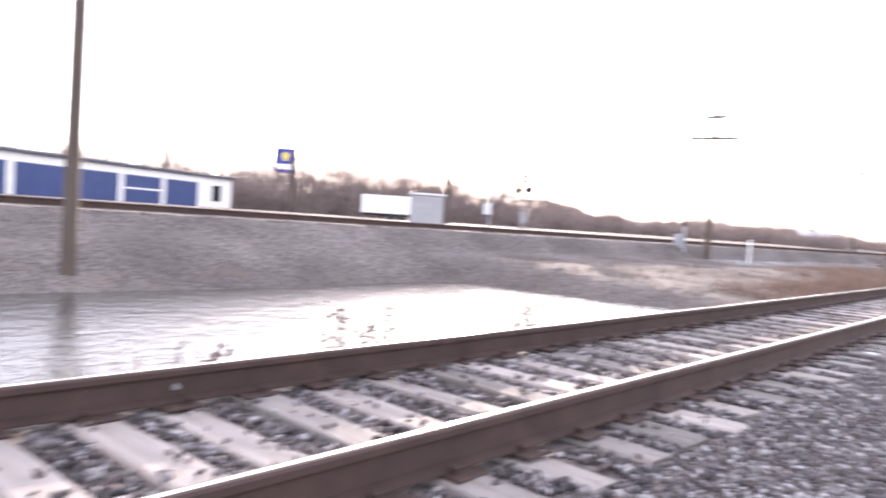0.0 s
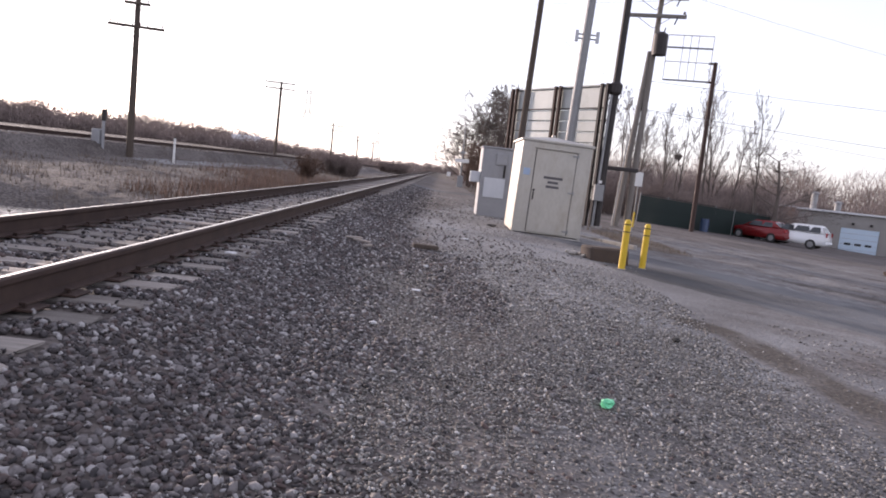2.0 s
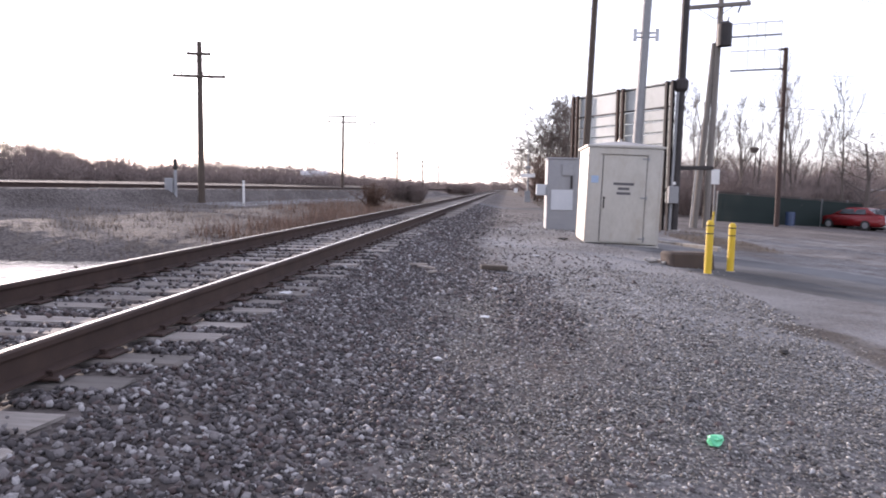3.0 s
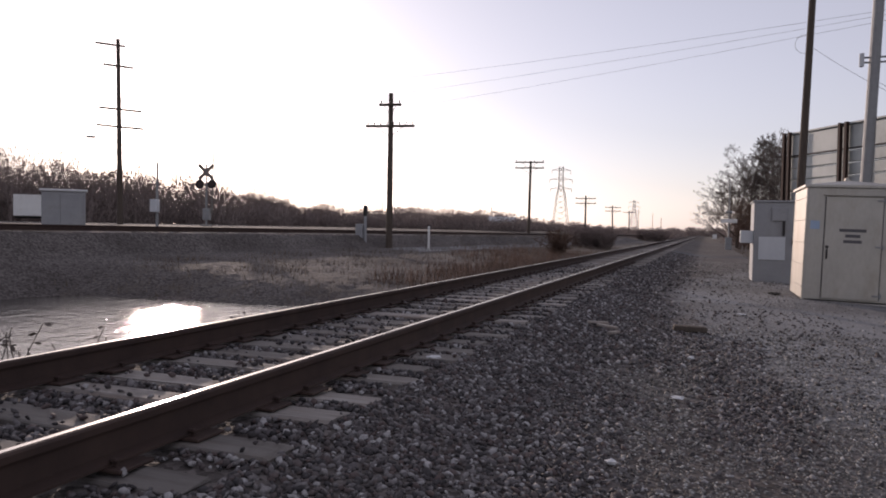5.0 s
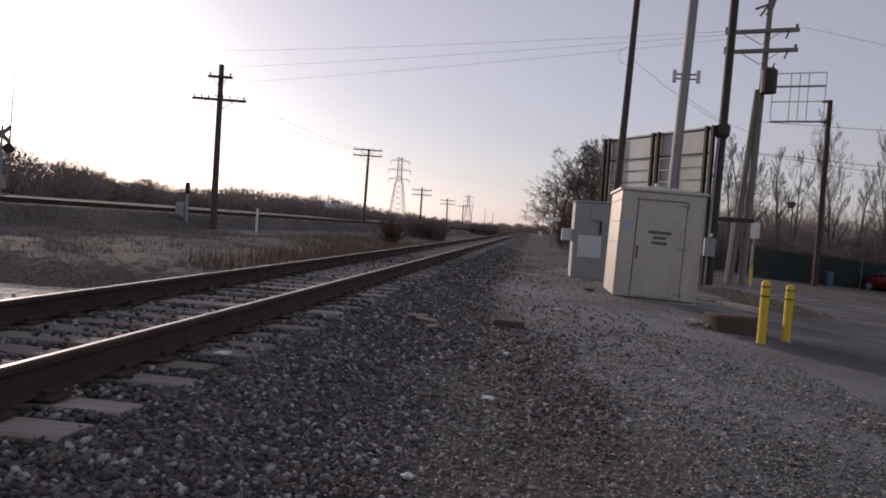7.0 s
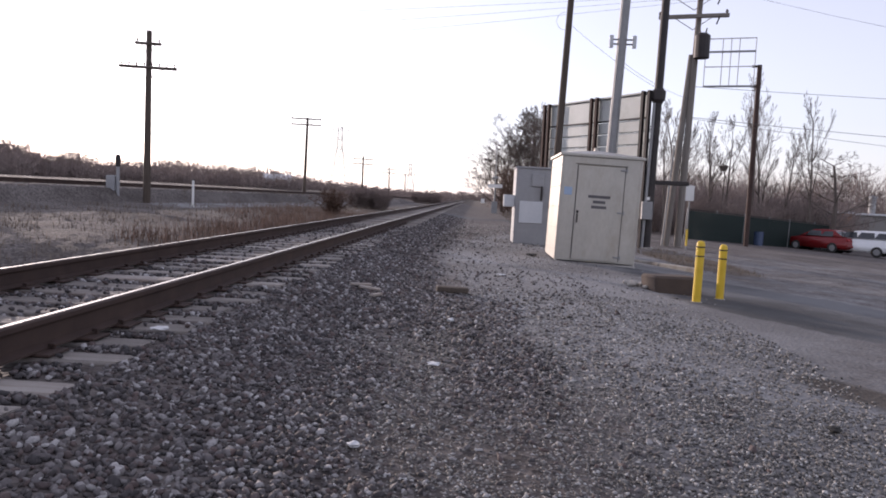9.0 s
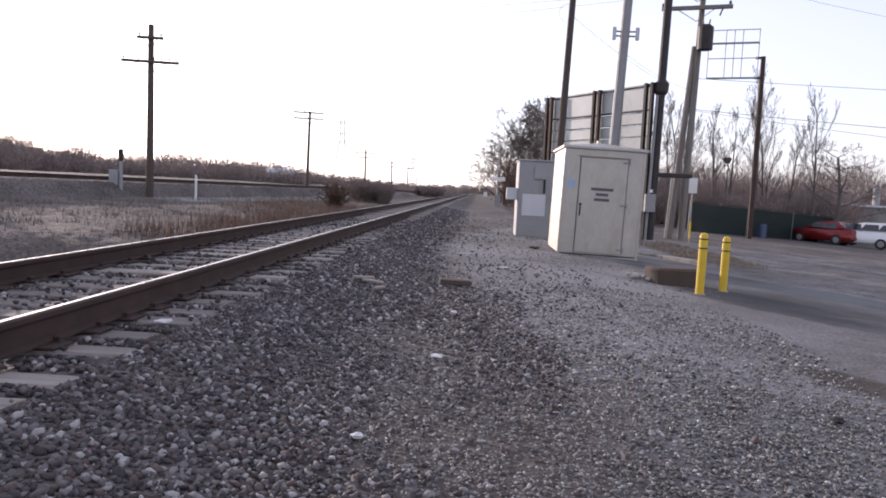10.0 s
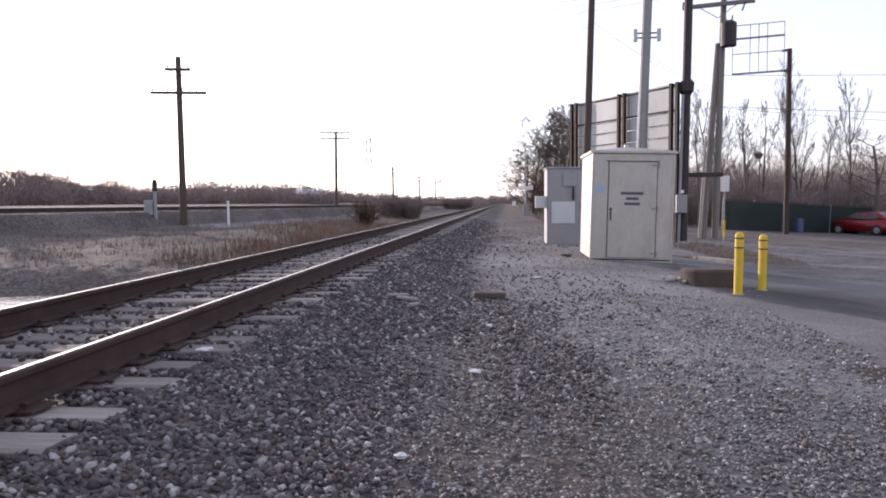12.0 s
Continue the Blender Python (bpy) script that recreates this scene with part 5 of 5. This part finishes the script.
part("white_panel", Shape().box((0, -0.01, 6.5), (2.2, 0.02, 0.75)), WHITE, g)


def lattice_tower(x, y, z, h, label):
    g = thing("transmission_tower", label, "transmission tower", pose(x, y, z, 0, 0, 20))
    body = Shape()

    def half(f):
        return 3.4 * (1 - f) ** 1.3 + 0.9 if f < 0.62 else 1.15 - 0.4 * (f - 0.62)
    n = 12
    for k in range(n):
        f0, f1 = k / n, (k + 1) / n
        a, b = half(f0), half(f1)
        c0 = [(sx * a, sy * a, h * f0) for sx, sy in ((-1, -1), (1, -1), (1, 1), (-1, 1))]
        c1 = [(sx * b, sy * b, h * f1) for sx, sy in ((-1, -1), (1, -1), (1, 1), (-1, 1))]
        for i in range(4):
            body.tube(c0[i], c1[i], 0.14, n=4)
            body.tube(c0[i], c1[(i + 1) % 4], 0.08, n=4)
            body.tube(c0[(i + 1) % 4], c1[i], 0.08, n=4)
    part("lattice", body, GALV, g)
    for f, w in ((0.66, 5.2), (0.8, 5.6), (0.94, 4.6)):
        part("crossarm", Shape().tube((-w, 0, h * f), (0, 0, h * f + 1.1), 0.13, n=4).tube((w, 0, h * f), (0, 0, h * f + 1.1), 0.13, n=4).tube((-w, 0, h * f), (w, 0, h * f), 0.13, n=4), GALV, g)
        for s in (-1, 1):
            part("insulator_string", Shape().tube((s * w, 0, h * f), (s * w, 0, h * f - 1.8), 0.13, n=5), DARKSTEEL, g)


lattice_tower(-65, 348, 0, 32.5, "distant steel lattice transmission tower")
lattice_tower(-63, 697, 0, 31, "far steel lattice transmission tower")
for x, y, h in ((-52, 620, 20), (-46, 700, 19), (-30, 560, 12), (-95, 330, 12), (-120, 260, 14)):
    round_pole("distant_pole", "thin distant pole on the horizon", (x, y, 0), (x, y, h), 0.3, 0.2, GREYWOOD, 6)

# cables


def cable(a, b, sag, label, r=0.014):
    pts = [Vector(a).lerp(Vector(b), t) - Vector((0, 0, sag * 4 * t * (1 - t))) for t in np.linspace(0, 1, 17)]
    solo("overhead_cable", Shape().sweep(pts, r, 4), WIRE, label, "cable", group="overhead cables")


cable((12.6, 29.1, 9.05), (75, 40, 9.4), 2.3, "thin dark overhead power cable", 0.006)
cable((11.4, 29.4, 5.5), (75, 46, 9.6), 0.8, "thick dark overhead telephone cable", 0.011)
cable((11.4, 29.4, 4.3), (75, 46, 6.4), 1.0, "thick dark overhead telephone cable", 0.013)
cable((11.4, 29.4, 4.25), (66, 48, 4.6), 0.9, "thin dark overhead telephone cable", 0.01)
cable((5.98, 25.4, 6.75), (9.0, 24.9, 4.6), 0.12, "slack dark service cable between poles", 0.007)
cable((7.66, 25.2, 5.6), (11.3, 29.4, 5.0), 0.15, "slack dark service cable between poles", 0.006)
for k in range(3):
    cable((-60, 60 + 6 * k, 14 - k), (10.5 + k, 29.8, 9.05), 0.8, "thin dark overhead power cable", 0.006)
for dx in (-1.0, 0.0, 1.0):
    cable((-10.85 + dx, 30.3, 5.65), (-12.75 + dx, 65.6, 7.2), 0.5, "thin dark telegraph wire between poles", 0.006)

# ---- trees and brush ----


def grow(rng, height, angle, trunk_r, levels=4, rise=0.12, first=0.2, counts=(3, 2, 2, 2)):
    """Branch segments of a bare tree: (start, end, radius at start, radius at end, level). Limbs leave at the angle and bend upward."""
    segs = []

    def limb(p, d, length, r, lev):
        n = (7, 5, 4, 3, 2)[lev]
        for k in range(n):
            q = p + d * (length / n)
            r1 = r * (0.84 if lev == 0 else 0.76)
            segs.append((p.copy(), q.copy(), r, r1, lev))
            p, r = q, r1
            wob = 0.05 if lev == 0 else 0.13
            d = (d + Vector((rng.gauss(0, wob), rng.gauss(0, wob), rng.gauss(0, wob * 0.6) + (rise if lev else 0)))).normalized()
            done = (k + 1) / n
            if lev < levels and done >= (first if lev == 0 else 0.3):
                left = 1 - 0.62 * done
                for _ in range(max(1, round(counts[lev] * rng.uniform(0.5, 1.3)))):
                    side = d.orthogonal().normalized()
                    side.rotate(Matrix.Rotation(rng.uniform(0, 6.283), 3, d))
                    a = radians(angle * rng.uniform(0.65, 1.3))
                    limb(p, d * math.cos(a) + side * math.sin(a), length * left * rng.uniform(0.42, 0.72), r * rng.uniform(0.45, 0.62), lev + 1)
    limb(Vector((0, 0, 0)), Vector((0, 0, 1)), height * 0.9, trunk_r, 0)
    return segs


def segs_shape(segs, n_for=lambda lev: 6 if lev == 0 else (4 if lev == 1 else 3), least=0.0):
    s = Shape()
    for a, b, r0, r1, lev in segs:
        s.tube(a, b, max(r0, least), max(r1, least), n_for(lev), caps=False)
    return s


def fast_mesh(name, shape, mat):
    me = bpy.data.meshes.new(name)
    me.from_pydata(shape.v, [], shape.f)
    me.materials.append(mat)
    return me


def tree_meshes(seed, angle, rise, first, r, levels, counts, least):
    """Trunk and crown of a tree one metre high."""
    segs = grow(random.Random(seed), 1.0, angle, r, levels, rise, first, counts)
    top = max(q[1].z for q in segs)
    segs = [(a / top, b / top, r0, r1, lev) for a, b, r0, r1, lev in segs]
    return (fast_mesh("trunk", segs_shape([q for q in segs if q[4] == 0]), BARK), fast_mesh("crown", segs_shape([q for q in segs if q[4] > 0], least=least), BARK))


UPRIGHT = [tree_meshes(40 + k, 30, 0.16, 0.3, 0.014, 3, (3, 2, 3, 1), 0.0008) for k in range(4)]
ROUND = [tree_meshes(60 + k, 48, 0.05, 0.1, 0.016, 4, (3, 3, 2, 2), 0.0009) for k in range(4)]
SPREAD = [tree_meshes(78, 58, 0.1, 0.2, 0.022, 4, (3, 2, 2, 1), 0.001)]


def bare_tree(x, y, height, kinds, k, wide, label, turn=0.0):
    rng = random.Random(500 + k)
    g = thing("bare_tree", label, "tree", pose(x, y, float(level(x, y)) - 0.1, 0, rng.uniform(-3, 3), turn or rng.uniform(0, 360)) @ Matrix.Diagonal((height * wide, height * wide, height, 1)), group="bare trees beside the line")
    trunk, crown = kinds[k % len(kinds)]
    part("trunk", trunk, None, g)
    part("crown", crown, None, g)


for k, (x, y, h, wide) in enumerate((
        (22.6, 52.0, 12.2, 0.75), (23.6, 53.5, 10.4, 0.8), (21.4, 54.0, 9.2, 0.9), (25.6, 49.9, 10.8, 0.75), (24.9, 52.5, 8.4, 0.8), (16.4, 49.5, 9.4, 0.9), (19.1, 50.2, 8.8, 0.9), (20.6, 55.0, 8.0, 0.9),
        (17.2, 51.0, 8.2, 0.9), (18.0, 54.0, 7.6, 1.0), (15.4, 48.0, 8.4, 0.9), (13.6, 46.5, 8.6, 1.0), (12.6, 50.0, 8.0, 1.0), (24.4, 55.0, 7.4, 1.0))):
    bare_tree(x, y, h, UPRIGHT, k, wide, "tall bare winter tree with thin rising branches behind the fence")
bare_tree(26.9, 49.3, 7.2, SPREAD, 0, 1.45, "low spreading bare tree over the parked cars")
for k, (x, y, h, wide) in enumerate(((4.9, 73, 7.4, 1.15), (5.6, 71, 9.4, 1.1), (6.8, 74, 11.2, 1.05), (7.9, 70, 11.0, 1.05), (8.8, 76, 12.0, 1.0), (9.6, 71, 11.4, 1.05), (10.8, 74, 11.4, 1.0), (9.2, 63, 9.4, 1.05), (11.0, 62, 9.6, 1.05), (12.8, 65, 9.8, 1.0))):
    bare_tree(x, y, h, ROUND, k, wide, "bushy bare winter tree beside the track")
solo("bird_nest", Shape().tube((0, 0, 0), (0, 0, 0.3), 0.18, 0.32, 9).tube((0, 0, 0.3), (0, 0, 0.4), 0.32, 0.22, 9), BARK, "dark round bird nest in the bare branches", "nest", pose(20.0, 50.8, 3.4))
solo("nest_perch", Shape().tube((0, 0, -4.6), (0.1, 0, 0.05), 0.07, 0.03, 6), BARK, "thin bare sapling holding up the nest", "tree", pose(20.0, 50.8, 3.4))

rw = random.Random(21)


def skyline(az):
    """Height of the far woods' top, in degrees above the horizon, by bearing in degrees to the left of +y."""
    return np.interp(az, (-64, -27, -12, -4, -1, 5, 7, 13, 16, 22, 28, 31, 34, 36, 38, 46, 50, 55, 60, 98), (3.3, 3.0, 3.0, 2.2, 0.4, 0.35, 0.45, 0.95, 1.35, 1.55, 1.55, 1.75, 2.3, 3.2, 4.0, 4.5, 5.2, 5.0, 4.3, 4.1))


def far_woods(belts, seed):
    """Distant winter woods: crowds of small crowns, each a stem and a loose cloud of rising twigs, joined in one mesh."""
    rng = np.random.default_rng(seed)
    vs, fs, k = [], [], 0
    for az0, az1, d0, d1, low, high, trees, twigs in belts:
        for _ in range(trees):
            az, d = rng.uniform(az1, az0), rng.uniform(d0, d1)
            x0, y0 = 3 - math.sin(radians(az)) * d, math.cos(radians(az)) * d
            z0 = max(-3.4, float(level(x0, y0))) - 0.2
            h = max(0.8, 0.78 + d * math.tan(radians(float(skyline(az)))) - z0) * rng.uniform(low, high)
            rad = h * rng.uniform(0.28, 0.5) + 0.8
            n = int(twigs * 2.1)
            up = rng.random(n) ** 1.15
            a = rng.uniform(0, 6.283, n)
            swell = np.sqrt(np.clip(1 - (2 * np.clip(up, 0.05, 1) - 0.9) ** 2, 0.05, 1)) * rad * np.sqrt(rng.random(n))
            p0 = np.stack([x0 + swell * np.cos(a), y0 + swell * np.sin(a), z0 + up * h * 0.9], -1)
            L = rng.uniform(0.1, 0.24, n) * h * 0.8 + 0.25
            d3 = np.stack([np.cos(a) * rng.uniform(0, 0.9, n), np.sin(a) * rng.uniform(0, 0.9, n), rng.uniform(0.3, 1.1, n)], -1) + rng.normal(0, 0.25, (n, 3))
            d3 /= np.linalg.norm(d3, axis=1)[:, None]
            w = rng.uniform(0.045, 0.095, n) * d / 110 * (1.0 - 0.62 * up)
            p0[0], L[0], d3[0], w[0] = (x0, y0, z0), h * 0.9, (0.02, 0.02, 1), 0.12
            b = rng.uniform(0, 6.283, n)
            p = np.stack([p0 + np.stack([w * np.cos(b + q), w * np.sin(b + q), w * 0.4 * math.cos(q)], -1) for q in (0, 2.1, 4.2)] + [p0 + d3 * L[:, None]], 1)
            vs.append(p.reshape(-1, 3))
            fs.append((np.array([(0, 1, 3), (1, 2, 3), (2, 0, 3)])[None] + (np.arange(n) * 4)[:, None, None] + k).reshape(-1, 3))
            k += 4 * n
    me = raw_mesh("far_woods", np.concatenate(vs), np.concatenate(fs), WOODS)
    tagged(new("far_woods", me), "distant leafless winter woods along the horizon", "trees", kind="stuff")


far_woods([(98, 34, 92, 135, 0.75, 1.15, 280, 130), (98, 33, 88, 100, 0.45, 0.85, 360, 90), (36, 14, 105, 160, 0.75, 1.25, 190, 90), (36, 14, 100, 115, 0.5, 0.95, 200, 70), (14, 2, 140, 230, 0.6, 1.15, 110, 70),
           (14, 2, 130, 150, 0.5, 0.8, 90, 60), (3, -1.5, 260, 340, 0.7, 1.2, 50, 50), (-2, -64, 92, 135, 0.75, 1.1, 260, 130), (-2, -64, 84, 96, 0.4, 0.75, 320, 90), (-10, -26, 57, 72, 0.45, 0.85, 150, 130)], 6)


def bush(x, y, h, wide, mat, label, seed, n=10):
    rng = random.Random(seed)
    s = Shape()
    for _ in range(n):
        a = rng.uniform(0, 6.283)
        d0 = Vector((math.cos(a) * rng.uniform(.1, .9), math.sin(a) * rng.uniform(.1, .9), 1)).normalized()
        p, r = Vector((rng.uniform(-.3, .3) * wide, rng.uniform(-.3, .3) * wide, 0)), 0.02
        for k in range(4):
            q = p + d0 * h * 0.27
            s.tube(p, q, r, r * 0.75, 3, caps=False)
            for _ in range(5):
                e = q + (d0 * 0.5 + Vector((rng.gauss(0, .6), rng.gauss(0, .6), rng.gauss(.1, .5)))).normalized() * h * rng.uniform(.15, .35)
                s.tube(q, e, r * 0.6, 0.006, 3, caps=False)
                m2 = q.lerp(e, 0.6)
                for _ in range(3):
                    s.tube(m2, m2 + Vector((rng.gauss(0, .12), rng.gauss(0, .12), rng.gauss(.05, .1))) * h, 0.008, 0.004, 3, caps=False)
            p, r = q, r * 0.8
            d0 = (d0 + Vector((rng.gauss(0, .25), rng.gauss(0, .25), 0))).normalized()
    g = thing("bush", label, "bush", pose(x, y, float(level(x, y)) - 0.05), group="bushes along the track")
    part("crown", fast_mesh("crown", s, mat), None, g)


bush(-4.3, 36.9, 1.15, 0.7, REDBRUSH, "dark leafless round bush beside the track", 1, 30)
for k in range(6):
    bush(-6.1 + 0.42 * k, 55 + rw.uniform(-1, 1), 1.25 + rw.uniform(-.12, .12), 1.0, WOODS, "dark dense hedge bush beside the crossing", 100 + k, 30)
for k in range(6):
    bush(-6.2 + 0.65 * k, 108 + rw.uniform(-2, 2), 1.45 + rw.uniform(-.2, .2), 1.6, WOODS, "dark dense hedge bush beside the far track", 110 + k, 30)
for k in range(7):
    bush(6.0 + 0.85 * k, 65 + rw.uniform(-2, 3), 3.4, 1.6, REDBRUSH, "rusty brown brush under the bare trees", 200 + k, 22)
for k in range(8):
    bush(12 + 1.6 * k, 50 + rw.uniform(-2, 2), 2.2, 1.6, WOODS, "dark leafless brush behind the green fence", 220 + k, 22)


def blades(name, areas, mat, label, seed):
    """Thin dry stems standing on the ground, joined."""
    rng = np.random.default_rng(seed)
    vs, fs, k = [], [], 0
    for x0, x1, y0, y1, n, h0, h1 in areas:
        x, y = rng.uniform(x0, x1, n), rng.uniform(y0, y1, n)
        cl = np.sin(x * 1.9 + 3) * np.sin(y * 1.3) + rng.normal(0, .5, n) > -0.2
        z = level(x, y)
        ok = cl & (z > -0.78) & (np.abs(x) > 1.7)
        x, y, z = x[ok], y[ok], z[ok]
        h = rng.uniform(h0, h1, len(x))
        a = rng.uniform(0, 6.283, len(x))
        lean = rng.normal(0, .25, (len(x), 2)) * h[:, None]
        w = 0.006 + 0.008 * rng.random(len(x))
        p = np.stack([np.stack([x + w * np.cos(a + q), y + w * np.sin(a + q), z - 0.02], -1) for q in (0, 2.1, 4.2)] + [np.stack([x + lean[:, 0], y + lean[:, 1], z + h], -1)], 1)
        f = np.array([(0, 1, 3), (1, 2, 3), (2, 0, 3)])[None] + (np.arange(len(x)) * 4)[:, None, None] + k
        vs.append(p.reshape(-1, 3))
        fs.append(f.reshape(-1, 3))
        k += 4 * len(x)
    me = raw_mesh(name, np.concatenate(vs), np.concatenate(fs), mat)
    tagged(new(name, me), label, "grass", kind="stuff")


blades("dry_grass", [(-11, -2.2, 12, 34, 5000, .06, .22), (-12, -2.2, 34, 60, 5000, .1, .3), (8.0, 10.5, 17, 26, 1400, .04, .13), (-2.6, -1.8, -4, 14, 500, .1, .3), (5, 9, 26, 60, 3000, .1, .3)], DRYGRASS, "sparse dry winter grass", 31)
blades("rusty_weeds", [(-4.6, -2.5, 15.5, 30, 2600, .2, .6), (-7.5, -2.6, 28, 42, 2600, .2, .5)], REDBRUSH, "patch of rusty brown dry weeds beside the track", 32)


WEEDS = ((-2.1, 1.3, .95), (-2.1, 1.55, .9), (-2.15, 1.85, .85), (-2.1, 4.0, .8), (-2.2, 4.4, .75), (-2.1, 5.0, .7), (-2.5, 7.8, .5), (-2.4, 9.6, .5), (-3.0, 0.5, .5), (-2.6, 2.7, .5))


def weed(x, y, h, seed):
    """A leafy weed standing in the water's edge."""
    rng = random.Random(seed)
    g = thing("ditch_weed", "dark leafy weed standing in the flooded ditch", "weed", pose(x, y, -0.82), group="weeds in the ditch")
    lf = Shape()
    for _ in range(8):
        p = Vector((rng.uniform(-.2, .2), rng.uniform(-.2, .2), 0))
        q = p + Vector((rng.gauss(0, .12), rng.gauss(0, .12), h * rng.uniform(.6, 1)))
        part("stem", fast_mesh("stem", Shape().tube(p, q, 0.006, 0.004, 4), BARK), None, g)
        for _ in range(7):
            c = p.lerp(q, rng.uniform(.35, 1))
            d = Vector((rng.gauss(0, 1), rng.gauss(0, 1), rng.gauss(0, .5))).normalized()
            sd = d.orthogonal().normalized() * rng.uniform(.014, .026)
            L = rng.uniform(.05, .09)
            up = d.cross(sd).normalized() * 0.004
            lf.add([c, c + d * L * .5 + sd, c + d * L, c + d * L * .5 - sd, c + d * L * .5 + up, c + d * L * .5 - up], [(0, 1, 4), (1, 2, 4), (2, 3, 4), (3, 0, 4), (0, 1, 5), (1, 2, 5), (2, 3, 5), (3, 0, 5)])
    part("foliage", fast_mesh("foliage", lf, BARK), None, g)


for k, (x, y, h) in enumerate(WEEDS):
    weed(x, y, h, 300 + k)
